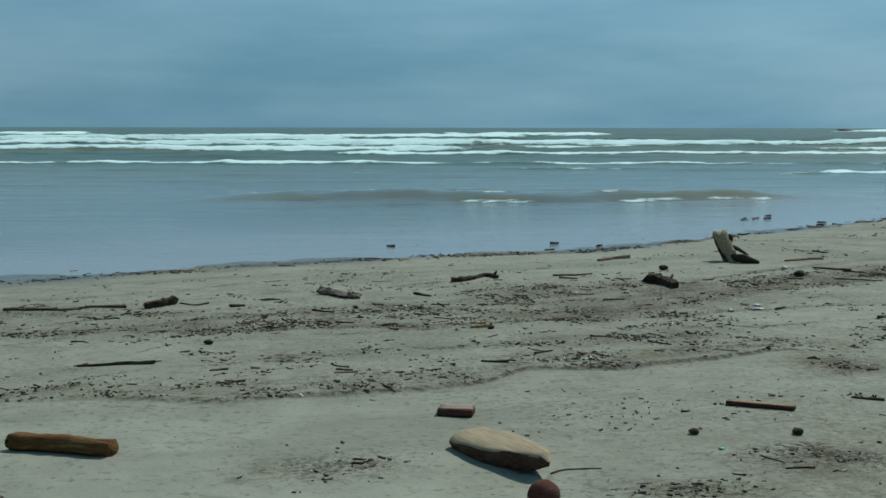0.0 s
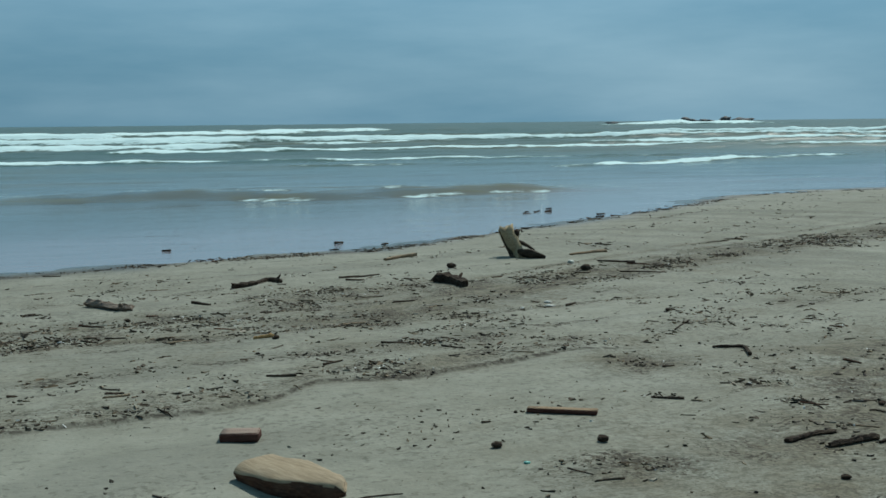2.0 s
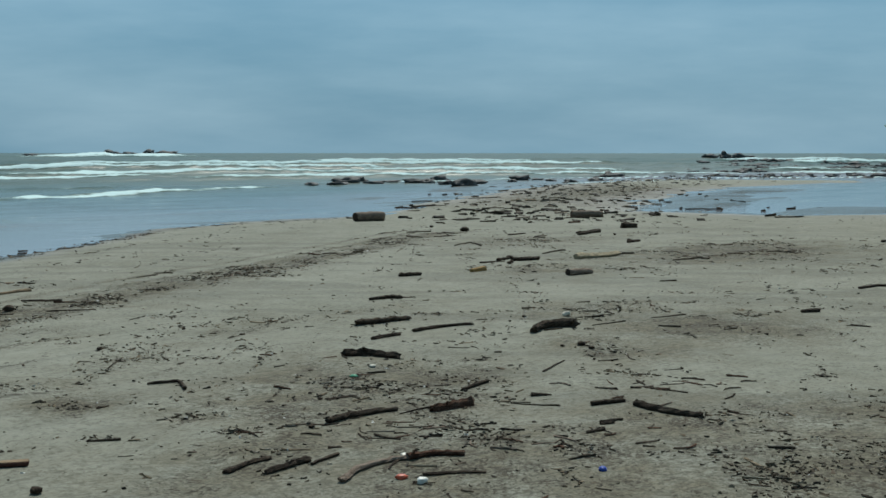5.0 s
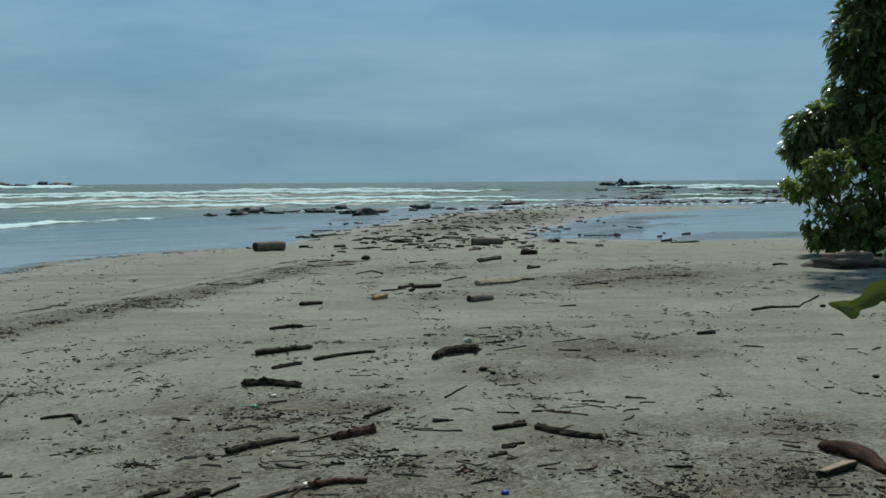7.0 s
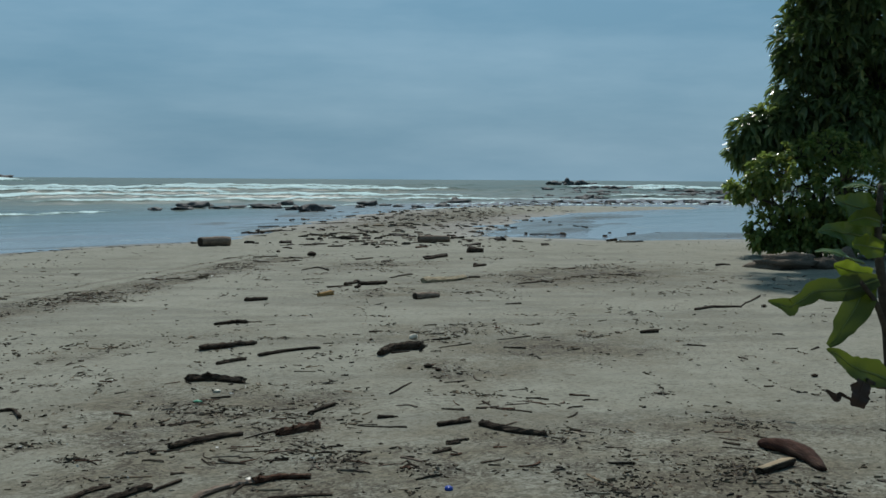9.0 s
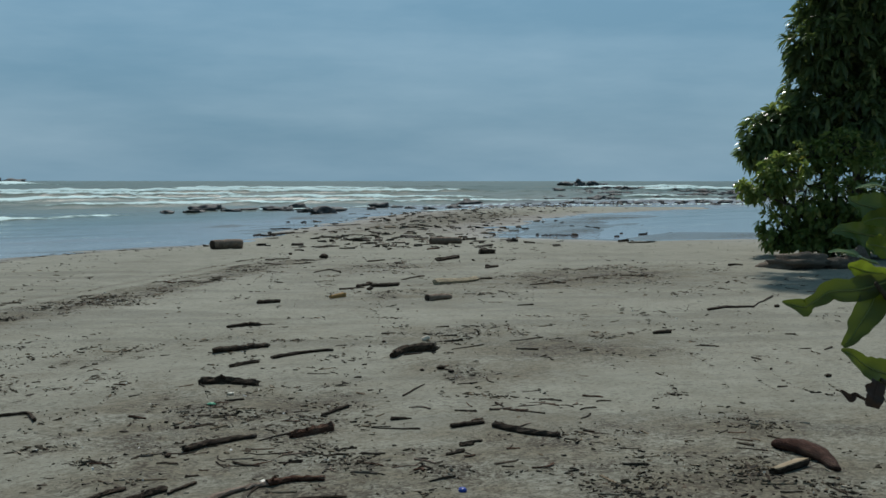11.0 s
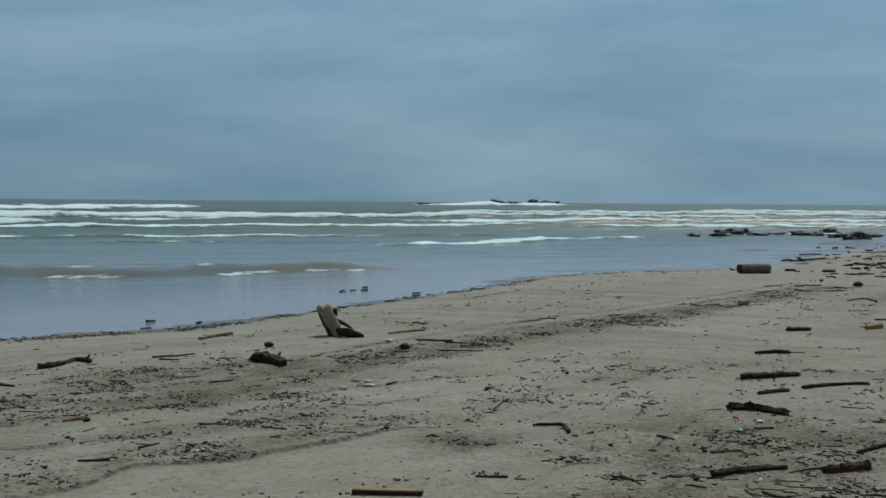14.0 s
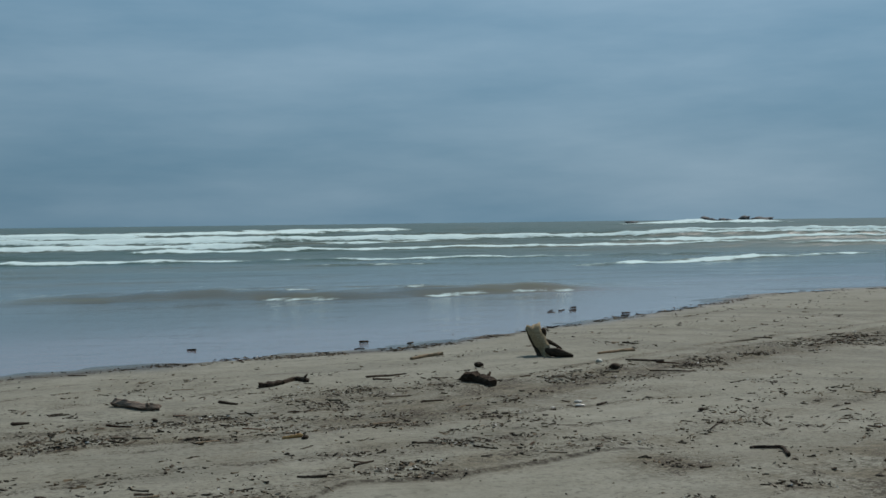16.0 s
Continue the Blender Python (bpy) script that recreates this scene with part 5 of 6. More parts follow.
# ---- litter too small to count ----
def scatter(count, seed, shortest, longest, slim, near, far):
    """Small prisms of litter, denser where the litter lies thick."""
    rng = np.random.default_rng(seed)
    n = count * 14
    a = np.radians(rng.uniform(-20, 68, n))
    p = 0.75
    r = (near ** p + rng.random(n) * (far ** p - near ** p)) ** (1 / p)
    x, y = np.sin(a) * r, np.cos(a) * r
    clump = smooth(0.46, 0.66, fbm(x * 2.4, y * 2.4, 211, 3))
    keep = rng.random(n) < litter_amount(x, y) ** 1.5 * (0.10 + 1.2 * clump) * np.clip(1.5 - r / 60, 0.3, 1) + 0.0007 + 0.75 * heaps(x, y)
    x, y, r = x[keep][:count], y[keep][:count], r[keep][:count]
    n = len(x)
    size = (shortest + (longest - shortest) * rng.random(n) ** 2.4) * (0.45 + r / 18)
    thick = size * (slim * (0.35 + 1.3 * rng.random(n)))
    turn = rng.uniform(0, np.pi, n)
    rise = rng.normal(0, 0.16, n)
    base = ground(x, y)
    c, s = np.cos(turn), np.sin(turn)
    verts = np.zeros((n, 8, 3))
    bow = rng.normal(0, 0.18, n) * size
    for i, (u, v, w, grow) in enumerate(((-1, -1, 0, 0.9), (1, -1, 0, 0.3), (1, 1, 0, 0.3), (-1, 1, 0, 0.9), (-1, -1, 1, 0.6), (1, -1, 1, 0.15), (1, 1, 1, 0.15), (-1, 1, 1, 0.6))):
        du = u * size / 2 * rng.uniform(0.5, 1.2, n)
        dv = v * thick / 2 * grow * rng.uniform(0.3, 1.5, n) + bow * (u > 0)
        verts[:, i, 0], verts[:, i, 1] = x + du * c - dv * s, y + du * s + dv * c
        verts[:, i, 2] = base - 0.003 + w * np.minimum(thick, 0.010) * rng.uniform(0.3, 1.2, n) + u * rise * size * 0.3 + np.abs(rise) * size * 0.3
    faces = np.array([(0, 3, 2, 1), (4, 5, 6, 7), (0, 1, 5, 4), (1, 2, 6, 5), (2, 3, 7, 6), (3, 0, 4, 7)])
    allf = (np.arange(n)[:, None, None] * 8 + faces[None]).reshape(-1, 4)
    return verts.reshape(-1, 3), allf


def stuff(name, label, args, material):
    v, f = scatter(*args)
    me = mesh_from(name, v, f, material, False)
    tagged(new(name, me), label, "litter", kind="stuff")


stuff("plant_litter", "dark chips and twigs of washed-up plant litter", (27000, 3, 0.008, 0.044, 0.55, 4.0, 34.0), LITTER)
stuff("twig_litter", "thin scattered twigs along the strandlines", (1500, 4, 0.03, 0.13, 0.08, 4.0, 30.0), LITTER)
stuff("bark_litter", "dark flakes of bark and husk heaped on the strandlines", (5600, 8, 0.010, 0.085, 0.45, 4.2, 30.0), LITTER)
stuff("shell_crumbs", "scattered pale shell and plastic crumbs", (260, 6, 0.008, 0.03, 0.7, 4.2, 20.0), SHELL)


BROKEN = litter_material("broken_brown_wood", [(0.0, (0.022, 0.018, 0.014)), (0.5, (0.065, 0.054, 0.040)), (0.8, (0.14, 0.115, 0.085)), (1.0, (0.34, 0.30, 0.24))])


def spit_litter(count):
    """Broken wood strewn thickly along the far spit."""
    rng = np.random.default_rng(9)
    xs, ys = [17.5, 22.0, 28.0, 36.0, 46.0, 58.0, 90.0], [16.5, 20.5, 25.6, 32.0, 39.0, 46.0, 58.0]
    x = 20.5 + 69 * rng.random(count) ** 1.25
    side = rng.normal(0.5, 0.75, count) * (1.0 + 0.06 * x)
    x, y = x - side * 0.62, np.interp(x, xs, ys) + side * 0.78
    out = seaward(x, y)
    keep = (out < 1.0) | ((out < 10) & (rng.random(count) < 0.06))
    x, y = x[keep], y[keep]
    n = len(x)
    size, turn = 0.03 + 0.34 * rng.random(n) ** 6, -0.75 + rng.normal(0, 0.9, n)
    thick, c, s = size * rng.uniform(0.10, 0.5, n), np.cos(turn), np.sin(turn)
    base = np.maximum(ground(x, y), WATER - 0.01)
    verts = np.zeros((n, 8, 3))
    for i, (u, v, w) in enumerate(((-1, -1, 0), (1, -1, 0), (1, 1, 0), (-1, 1, 0), (-1, -1, 1), (1, -1, 1), (1, 1, 1), (-1, 1, 1))):
        du, dv = u * size / 2 * rng.uniform(0.6, 1.2, n), v * thick / 2 * rng.uniform(0.4, 1.4, n)
        verts[:, i] = np.stack([x + du * c - dv * s, y + du * s + dv * c, base - 0.01 + w * np.minimum(thick, 0.07) * rng.uniform(0.15, 1.1, n)], -1)
    faces = np.array([(0, 3, 2, 1), (4, 5, 6, 7), (0, 1, 5, 4), (1, 2, 6, 5), (2, 3, 7, 6), (3, 0, 4, 7)])
    me = mesh_from("broken_wood", verts.reshape(-1, 3), (np.arange(n)[:, None, None] * 8 + faces[None]).reshape(-1, 4), BROKEN, False)
    tagged(new("broken_wood", me), "broken wood strewn thickly along the sand spit", "litter", kind="stuff")


spit_litter(4200)


# ---- rubbish ----
def scrap(name, x, y, size, color, label, category, squash=0.6):
    material = plain_material(name + "_plastic", color, 0.4, 0.2, 40)
    ob = lump(name, x, y, size, material, label, category, squash, 1.3, (x * 97) % 180, 0.1, "plastic rubbish", 0.6, 2)
    return ob


def bottle_cap(x, y, size, color, label):
    material = plain_material("cap_plastic", color, 0.35, 0.1, 60)
    bm = bmesh.new()
    bmesh.ops.create_cone(bm, cap_ends=True, segments=20, radius1=size, radius2=size * 0.93, depth=size * 0.8)
    bmesh.ops.bevel(bm, geom=[e for e in bm.edges if e.calc_face_angle(0) > 1.0], offset=size * 0.1, segments=2, affect="EDGES")
    ob = new("bottle_cap", bm_mesh("bottle_cap", bm, material))
    ob.matrix_world = pose(x, y, level(x, y) + size * 0.38, 14, -8, 0)
    tagged(ob, label, "bottle cap", "plastic rubbish")
    rib = bmesh.new()
    for k in range(20):
        g = bmesh.ops.create_cube(rib, size=1.0)["verts"]
        m = Matrix.Rotation(2 * math.pi * k / 20, 4, "Z") @ Matrix.Translation((size * 0.97, 0, -size * 0.05)) @ Matrix.Diagonal((size * 0.06, size * 0.1, size * 0.5, 1))
        bmesh.ops.transform(rib, matrix=m, verts=g)
    part("grip_ribs", bm_mesh("grip_ribs", rib, material, False), ob)


scrap("crumpled_scrap", 3.66, 4.59, 0.024, (0.62, 0.11, 0.05), "crumpled orange-red plastic scrap beside driftwood", "rubbish", 0.5)
scrap("crumpled_scrap", 3.68, 4.46, 0.023, (0.85, 0.83, 0.76), "crumpled white plastic cup on the litter", "rubbish", 0.8)
scrap("crumpled_scrap", 3.93, 4.91, 0.018, (0.70, 0.66, 0.56), "small white plastic scrap behind a branch", "rubbish", 0.4)
bottle_cap(4.51, 4.05, 0.021, (0.02, 0.06, 0.34), "bright blue plastic bottle cap on the sand")
scrap("crumpled_scrap", 5.09, 6.92, 0.022, (0.10, 0.42, 0.24), "small green plastic scrap on the sand", "rubbish", 0.5)
scrap("crumpled_scrap", 5.43, 7.15, 0.022, (0.66, 0.62, 0.52), "small white scrap beside a dark log", "rubbish", 0.6)
scrap("crumpled_scrap", 1.72, 5.22, 0.012, (0.14, 0.45, 0.38), "tiny turquoise plastic fragment on bare sand", "rubbish", 0.5)
scrap("crumpled_scrap", 2.81, 4.21, 0.028, (0.55, 0.48, 0.34), "pale cream husk fragment in the litter", "rubbish", 0.6)
scrap("shell", 4.65, 12.68, 0.035, (0.70, 0.67, 0.58), "white shell on the sand near the stump", "shell", 0.6)
scrap("shell", 3.42, 9.82, 0.030, (0.62, 0.61, 0.56), "pale flat shell on the sand", "shell", 0.3)
scrap("shell", 3.46, 10.00, 0.025, (0.62, 0.60, 0.55), "pale shell fragment on the sand", "shell", 0.4)
scrap("coral_piece", 8.52, 8.12, 0.032, (0.72, 0.64, 0.52), "pale coral piece leaning behind a log", "coral", 0.8)


# ---- leaves ----
LEAF_DARK = leaf_material("dark_glossy_leaf", [(0.0, (0.095, 0.135, 0.065)), (0.6, (0.165, 0.23, 0.105)), (0.9, (0.25, 0.33, 0.14)), (1.0, (0.42, 0.44, 0.18))], 0.20, 0.45)
LEAF_BUSH = leaf_material("mid_green_leaf", [(0.0, (0.14, 0.205, 0.065)), (0.55, (0.25, 0.335, 0.105)), (0.88, (0.36, 0.44, 0.15)), (1.0, (0.48, 0.47, 0.13))], 0.20, 0.55)
LEAF_NEAR = leaf_material("broad_fresh_leaf", [(0.0, (0.10, 0.15, 0.012)), (0.5, (0.16, 0.20, 0.015)), (1.0, (0.24, 0.26, 0.02))], 0.30, 0.6)
LEAF_DEAD = plain_material("withered_leaf", (0.06, 0.03, 0.018), 0.7, 0.3, 25)
BARK = wood_material("grey_bark", (0.03, 0.024, 0.018), (0.07, 0.058, 0.044), (0.13, 0.11, 0.085), 0.2)


def leaf_cloud(blobs, per, length, seed, droop=0.35, slim=1.0):
    """Rosettes of leaves on the twig ends of a crown made of rounded masses."""
    rng = np.random.default_rng(seed)
    ends, outward = [], []
    for (cx, cy, cz), r, dense, *_ in blobs:
        n = int(dense * (r * r * (95 if length > 0.2 else 125) + 8))
        d = rng.normal(0, 1, (n, 3))
        d /= np.linalg.norm(d, axis=1)[:, None]
        q = r * rng.uniform(0.45, 1.12, n) ** 0.5 * (1 + 0.08 * np.maximum(0, rng.normal(0, 1, n)))
        ends.append(np.array((cx, cy, cz)) + d * q[:, None] * np.array((1, 1, 0.85)))
        outward.append(d)
    ends, outward = np.concatenate(ends), np.concatenate(outward)
    outward = outward[ends[:, 2] > 0.2]
    ends = ends[ends[:, 2] > 0.2]
    n = len(ends) * per
    root = np.repeat(ends, per, 0)
    along = np.repeat(outward, per, 0) * 0.75 + rng.normal(0, 0.62, (n, 3)) + np.array((0, 0, -0.05))
    along /= np.linalg.norm(along, axis=1)[:, None]
    side = np.cross(along, np.array((0, 0, 1.0)) + rng.normal(0, 0.55, (n, 3)))
    side /= np.linalg.norm(side, axis=1)[:, None]
    up = np.cross(side, along)
    size = length * rng.uniform(0.65, 1.25, n)
    outline = ((0.0, 0.0, 0.0), (0.35, 0.17, 0.03), (0.35, 0.0, -0.02), (0.35, -0.17, 0.03), (0.74, 0.25, -0.04), (0.74, 0.0, -0.10), (0.74, -0.25, -0.04), (1.0, 0.0, -0.22))
    verts = np.zeros((n, 8, 3))
    for i, (u, v, w) in enumerate(outline):
        verts[:, i] = root + along * (u * size)[:, None] + side * (v * slim * size)[:, None] + up * (w * size)[:, None]
        verts[:, i, 2] -= droop * size * u * u
    faces = np.array([(0, 2, 1), (0, 3, 2), (1, 2, 5), (1, 5, 4), (2, 3, 6), (2, 6, 5), (4, 5, 7), (5, 6, 7)])
    return verts.reshape(-1, 3), (np.arange(n)[:, None, None] * 8 + faces[None]).reshape(-1, 3), ends


def shrub(name, foot, blobs, material, length, per, seed, trunk_r, label, category, slim=1.0):
    tree = new(name)
    z = level(*foot)
    tree.matrix_world = pose(foot[0], foot[1], z)
    tagged(tree, label, category)
    rnd = random.Random(seed)
    origin = Vector((foot[0], foot[1], z))

    def limb(kind, a, b, r0, r1, sides, bow):
        mid = a.lerp(b, 0.5) + Vector((rnd.gauss(0, bow), rnd.gauss(0, bow), abs(rnd.gauss(0, bow))))
        v, f = tube([p - origin for p in resample([a, mid, b], 7)], np.linspace(r0, r1, 7).tolist(), sides, 0.12, rnd.randrange(999))
        part(kind, mesh_from(kind, [tuple(q) for q in v], f, BARK), tree)

    centre = sum((Vector(b[0]) for b in blobs), Vector()) / len(blobs)
    fork = origin.lerp(centre, 0.4)
    limb("trunk", origin - Vector((0, 0, 0.1)), fork, trunk_r, trunk_r * 0.7, 10, 0.1)
    for c, r, d, *spring in blobs:
        limb("limb", Vector(spring[0]) if spring else fork, Vector(c), trunk_r * 0.5, trunk_r * 0.16, 7, 0.2)
    v, f, ends = leaf_cloud(blobs, per, length, seed, slim=slim)
    tagged(part("crown", mesh_from("crown", v - np.array(origin), f, material, False), tree), kind="stuff")
    # fine twigs to some of the leaf rosettes
    tv, tf = [], []
    for e in ends[::3]:
        c = min((Vector(b[0]) for b in blobs), key=lambda q: (q - Vector(e)).length)
        a, b = tube([c.lerp(Vector(e), 0.25) - origin, Vector(e) - origin], [0.012, 0.006], 4, 0.1, 1)
        k = len(tv)
        tv += [tuple(q) for q in a]
        tf += [tuple(i + k for i in face) for face in b]
    tagged(part("twig_spray", mesh_from("twig_spray", tv, tf, BARK), tree), kind="stuff")
    return tree


shrub("tree", (27.6, 11.9), [
    ((25.743, 11.948, 4.686), 1.05, 1.1), ((25.468, 12.075, 3.506), 0.85, 1.2), ((26.430, 11.496, 5.208), 1.3, 1.0), ((26.260, 11.004, 3.687), 1.3, 1.0), ((25.626, 11.337, 2.876), 0.9, 1.2),
    ((25.100, 12.255, 4.165), 0.42, 1.4), ((25.119, 12.192, 2.880), 0.55, 1.4), ((24.378, 13.005, 2.714), 0.34, 2.2), ((24.628, 12.736, 2.790), 0.42, 2.0), ((24.873, 12.465, 2.878), 0.42, 1.8),
    ((24.312, 13.162, 2.224), 0.22, 2.5), ((24.450, 12.899, 2.297), 0.28, 2.3), ((27.802, 10.903, 4.916), 1.7, 0.8), ((28.097, 10.576, 2.887), 1.5, 0.8), ((26.665, 11.639, 6.736), 1.3, 0.9), ((28.168, 10.593, 6.819), 1.6, 0.7),
    ((25.874, 12.038, 5.814), 0.8, 1.2),
    # unseen boughs high over the sand, added to cast the shade before the bush
    ((20.8, 11.5, 6.9), 1.0, 0.9, (22.5, 11.0, 7.0)), ((22.3, 12.3, 7.0), 1.1, 0.9, (23.8, 12.2, 7.2)), ((23.8, 12.2, 7.2), 1.2, 0.9, (25.5, 11.6, 7.4)), ((25.5, 11.6, 7.4), 1.2, 0.9, (27.6, 11.2, 6.8)), ((22.5, 11.0, 7.0), 1.0, 0.9, (23.8, 12.2, 7.2))],
    LEAF_DARK, 0.32, 11, 21, 0.20, "tall dark-leaved beach tree with glossy leaf rosettes", "tree", 0.6)
shrub("bush", (24.3, 11.4), [
    ((23.647, 11.631, 1.471), 0.80, 1.4), ((23.344, 12.012, 1.759), 0.42, 1.8), ((23.071, 12.318, 1.372), 0.34, 1.7), ((22.942, 12.558, 1.405), 0.2, 2.2), ((23.301, 12.066, 0.707), 0.40, 1.7), ((23.230, 12.173, 0.354), 0.22, 1.6),
    ((23.763, 11.358, 0.660), 0.62, 2.2), ((24.159, 10.773, 1.478), 0.95, 1.2), ((24.148, 10.507, 0.619), 0.75, 2.0), ((24.929, 9.972, 1.253), 1.1, 1.0), ((24.100, 11.127, 2.196), 0.55, 1.5),
    ((23.660, 11.592, 2.111), 0.36, 1.7), ((25.400, 9.282, 0.915), 1.0, 0.9), ((23.443, 11.751, 0.305), 0.38, 3.0), ((23.685, 11.248, 0.247), 0.45, 3.0), ((23.917, 10.754, 0.329), 0.55, 3.0), ((24.401, 10.138, 0.337), 0.7, 2.4),
    ((23.55, 11.50, 0.28), 0.40, 3.0), ((23.85, 11.00, 0.25), 0.42, 3.0), ((24.20, 10.45, 0.28), 0.48, 3.0)],
    LEAF_BUSH, 0.15, 9, 22, 0.10, "rounded green beach bush growing over bare sand", "bush")


# ---- the broad-leaved sapling close by ----
def leaf_blade(parent, base, tip, wide, seed, curl=0.15, material=None, face=(-0.6, -0.6, 0.5), label=""):
    """One broad leaf from base to tip, widest past the middle, folded along its midrib and wavy at the edge."""
    rnd = random.Random(seed)
    a, b = Vector(base), Vector(tip)
    along = b - a
    n = along.length
    along.normalize()
    side = along.cross(Vector(face)).normalized()
    up = side.cross(along)
    rows, cols = 12, 7
    verts, faces = [], []
    w1, w2 = rnd.uniform(0, 6), rnd.uniform(0, 6)
    for i in range(rows):
        t = i / (rows - 1)
        half = wide / 2 * max(0.03, (math.sin(math.pi * t ** 1.35) ** 0.75) if t < 1 else 0.03)
        for j in range(cols):
            s = j / (cols - 1) * 2 - 1
            wave = 0.10 * wide * abs(s) * math.sin(t * 9 + (w1 if s < 0 else w2))
            lift = 0.28 * half * abs(s) + wave - curl * n * t * t
            verts.append(a + along * (t * n) + side * (s * half) + up * lift)
    for i in range(rows - 1):
        for j in range(cols - 1):
            faces.append((i * cols + j, i * cols + j + 1, (i + 1) * cols + j + 1, (i + 1) * cols + j))
    me = mesh_from("leaf", [tuple(parent.matrix_world.inverted() @ v) for v in verts], faces, material or LEAF_NEAR)
    ob = part("leaf", me, parent, label)
    rib = [a + along * (t * n) + up * (-curl * n * t * t - 0.0015) for t in np.linspace(0, 0.96, 7)]
    v, f = tube([parent.matrix_world.inverted() @ p for p in rib], np.linspace(0.0035, 0.001, 7).tolist(), 5, 0.05, seed)
    part("midrib", mesh_from("midrib", [tuple(q) for q in v], f, RIB), ob)


def leaf_strip(parent, spine, seed, material, face, label=""):
    """One broad uneven leaf along a bent midrib; the spine gives points and half widths."""
    rnd = random.Random(seed)
    count, cols = 26, 9
    pts = resample([p for p, w in spine], count)
    wide = np.interp(np.linspace(0, 1, count), np.linspace(0, 1, len(spine)), [w for p, w in spine])
    inv = parent.matrix_world.inverted()
    verts = []
    ragged = [rnd.uniform(0, 9), rnd.uniform(0, 9)]
    for i, p in enumerate(pts):
        along = (pts[min(i + 1, count - 1)] - pts[max(i - 1, 0)]).normalized()
        side = along.cross(Vector(face)).normalized()
        up = side.cross(along)
        for j in range(cols):
            s = j / (cols - 1) * 2 - 1
            edge = 1 + 0.14 * noise.noise(Vector((i * 0.33, ragged[0 if s < 0 else 1], 2.0))) * 2
            wave = 0.16 * wide[i] * abs(s) * math.sin(i * 0.55 + ragged[0 if s < 0 else 1])
            verts.append(inv @ (p + side * (s * wide[i] * edge) + up * (0.25 * wide[i] * s * s + wave)))
    ob = part("leaf", mesh_from("leaf", [tuple(v) for v in verts], grid_faces(count, cols).tolist(), material), parent, label)
    v, f = tube([inv @ p for p in pts[:-2]], np.linspace(0.0022, 0.0007, count - 2).tolist(), 5, 0.05, seed)
    part("midrib", mesh_from("midrib", [tuple(q) for q in v], f, material if material is LEAF_DEAD else RIB), ob)


LEAF_OLIVE = leaf_material("olive_thin_leaf", [(0.0, (0.052, 0.062, 0.006)), (1.0, (0.060, 0.072, 0.008))], 0.36, 0.34)
LEAF_DEEP = leaf_material("deep_green_leaf", [(0.0, (0.035, 0.075, 0.018)), (1.0, (0.05, 0.095, 0.024))], 0.22, 0.14)
LEAF_PALE = leaf_material("shiny_upturned_leaf", [(0.0, (0.16, 0.24, 0.10)), (1.0, (0.20, 0.28, 0.14))], 0.16, 0.2)
RIB = plain_material("pale_leaf_rib", (0.16, 0.19, 0.05), 0.5, 0.1, 50)


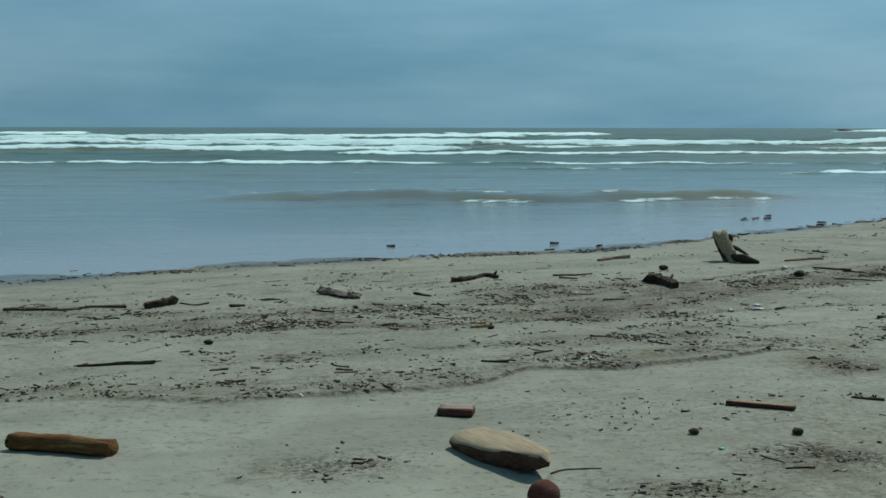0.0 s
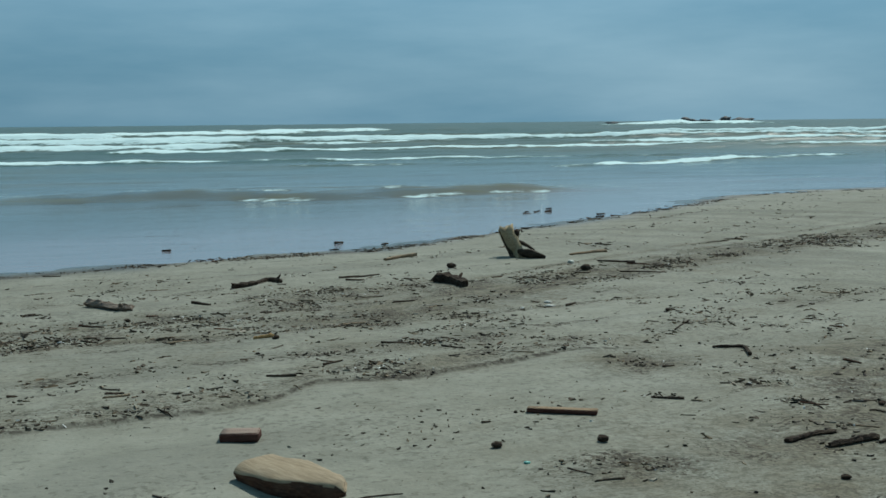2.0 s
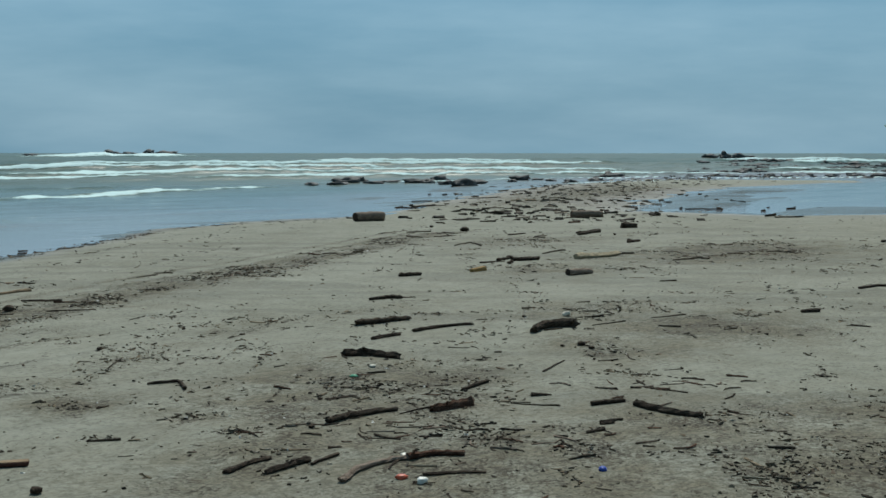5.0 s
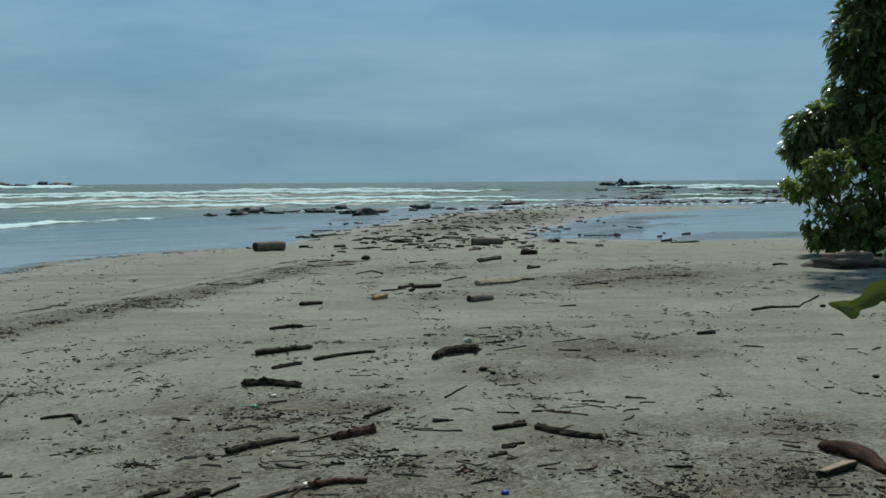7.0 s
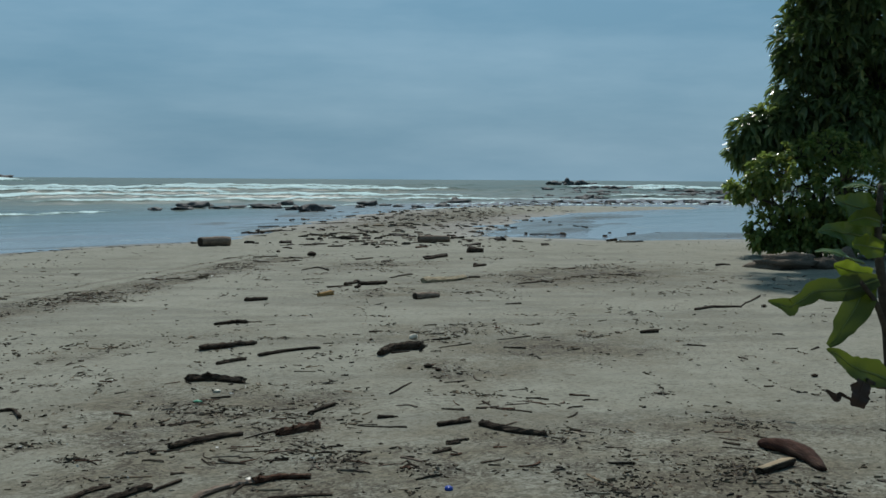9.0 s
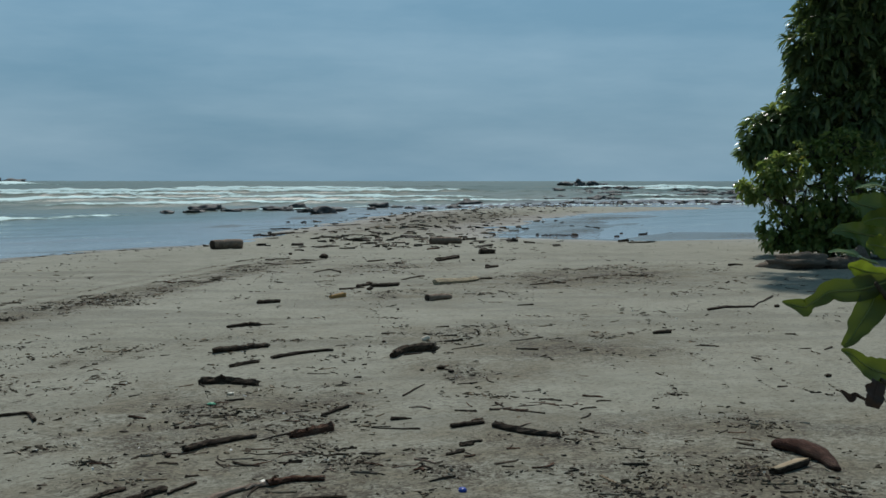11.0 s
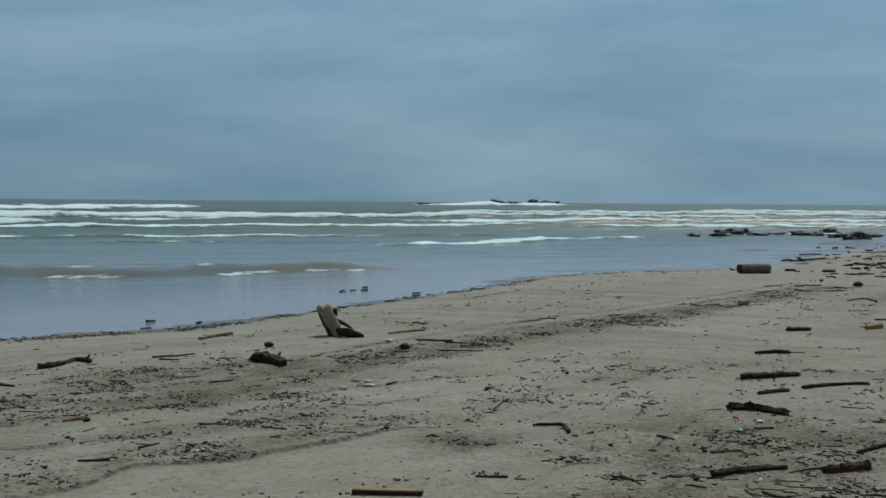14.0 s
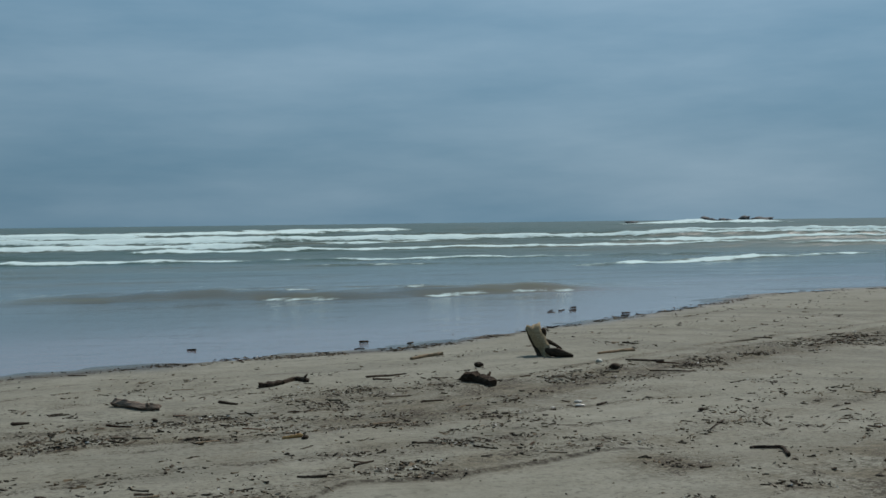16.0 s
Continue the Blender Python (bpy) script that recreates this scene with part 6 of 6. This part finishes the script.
def sapling():
    x, y = 2.3, 0.9
    plant = new("sapling")
    plant.matrix_world = pose(x, y, level(x, y))
    bpy.context.view_layer.update()
    tagged(plant, "young broad-leaved sapling with bright translucent leaves", "sapling")
    inv = plant.matrix_world.inverted()

    def stem(name, pts, r0, r1):
        v, f = tube([inv @ p for p in resample(pts, 9)], np.linspace(r0, r1, 9).tolist(), 8, 0.08, 4)
        part(name, mesh_from(name, [tuple(q) for q in v], f, BARK), plant)

    stem("stem", [(x, y, level(x, y) - 0.05), (2.297, 0.923, 0.951), (2.270, 0.933, 1.272), (2.238, 0.944, 1.440), (2.223, 0.935, 1.554)], 0.016, 0.006)
    stem("branch", [(2.270, 0.933, 1.272), (2.212, 0.935, 1.339), (2.168, 0.944, 1.377)], 0.007, 0.004)
    stem("branch", [(2.279, 0.930, 1.177), (2.215, 0.928, 1.185), (2.173, 0.931, 1.200)], 0.007, 0.004)

    toward = (-0.72, -0.64, 0.30)
    # the long ragged leaf, gnawed along its lower edge
    leaf_strip(plant, [((2.216, 0.933, 1.380), 0.010), ((2.182, 0.960, 1.368), 0.024), ((2.152, 0.978, 1.363), 0.023), ((2.123, 0.994, 1.363), 0.021), ((2.106, 1.007, 1.360), 0.020),
                       ((2.090, 1.015, 1.349), 0.014), ((2.073, 1.024, 1.340), 0.011), ((2.069, 1.032, 1.334), 0.017), ((2.052, 1.044, 1.339), 0.011), ((2.034, 1.059, 1.345), 0.002)], 1, LEAF_OLIVE, toward)
    leaf_strip(plant, [((2.222, 0.946, 1.384), 0.014), ((2.195, 0.953, 1.357), 0.026), ((2.169, 0.956, 1.328), 0.027), ((2.142, 0.962, 1.301), 0.020), ((2.125, 0.968, 1.280), 0.014), ((2.108, 0.977, 1.264), 0.005)], 2, LEAF_OLIVE, toward)
    leaf_strip(plant, [((2.224, 0.911, 1.196), 0.014), ((2.196, 0.931, 1.209), 0.026), ((2.171, 0.943, 1.217), 0.026), ((2.155, 0.959, 1.229), 0.014), ((2.131, 0.969, 1.247), 0.012), ((2.115, 0.983, 1.257), 0.002)], 3, LEAF_OLIVE, toward)
    leaf_strip(plant, [((2.190, 0.949, 1.411), 0.006), ((2.165, 0.958, 1.417), 0.009), ((2.139, 0.969, 1.427), 0.013), ((2.121, 0.987, 1.434), 0.010), ((2.093, 1.000, 1.434), 0.002)], 4, LEAF_PALE, (-0.3, -0.3, 0.9))
    leaf_strip(plant, [((2.238, 0.945, 1.456), 0.020), ((2.208, 0.966, 1.461), 0.030), ((2.179, 0.983, 1.466), 0.023), ((2.150, 0.999, 1.472), 0.013), ((2.123, 1.009, 1.469), 0.002)], 5, LEAF_DEEP, toward)
    leaf_strip(plant, [((2.222, 0.947, 1.389), 0.010), ((2.202, 0.970, 1.393), 0.016), ((2.186, 0.984, 1.399), 0.018), ((2.169, 0.998, 1.406), 0.004)], 6, LEAF_NEAR, toward)
    leaf_strip(plant, [((2.195, 0.916, 1.438), 0.012), ((2.168, 0.930, 1.443), 0.024), ((2.152, 0.943, 1.447), 0.018), ((2.138, 0.950, 1.447), 0.004)], 7, LEAF_NEAR, toward)
    leaf_strip(plant, [((2.239, 0.947, 1.543), 0.006), ((2.212, 0.962, 1.554), 0.009), ((2.195, 0.976, 1.553), 0.008), ((2.178, 0.990, 1.549), 0.002)], 8, LEAF_PALE, (-0.3, -0.3, 0.9))
    leaf_strip(plant, [((2.243, 0.938, 1.508), 0.012), ((2.213, 0.957, 1.511), 0.026), ((2.194, 0.978, 1.517), 0.024), ((2.178, 0.989, 1.523), 0.014), ((2.164, 0.997, 1.531), 0.003)], 9, LEAF_DEEP, toward)
    leaf_strip(plant, [((2.222, 0.934, 1.487), 0.010), ((2.195, 0.948, 1.495), 0.018), ((2.178, 0.962, 1.491), 0.014), ((2.164, 0.970, 1.487), 0.003)], 10, LEAF_NEAR, toward)
    leaf_blade(plant, (2.223, 0.935, 1.554), (2.330, 0.881, 1.586), 0.055, 10, 0.10, LEAF_DEEP)
    leaf_blade(plant, (2.240, 0.941, 1.461), (2.391, 0.878, 1.437), 0.060, 11, 0.12)
    leaf_strip(plant, [((2.152, 0.928, 1.200), 0.012), ((2.138, 0.928, 1.184), 0.018), ((2.126, 0.925, 1.170), 0.017), ((2.123, 0.927, 1.157), 0.012)], 12, LEAF_DEAD, toward, "withered dark brown leaf")
    leaf_strip(plant, [((2.148, 0.948, 1.164), 0.002), ((2.133, 0.963, 1.174), 0.004), ((2.120, 0.965, 1.169), 0.008), ((2.105, 0.978, 1.184), 0.002)], 13, LEAF_DEAD, toward, "withered dark brown leaf")


sapling()
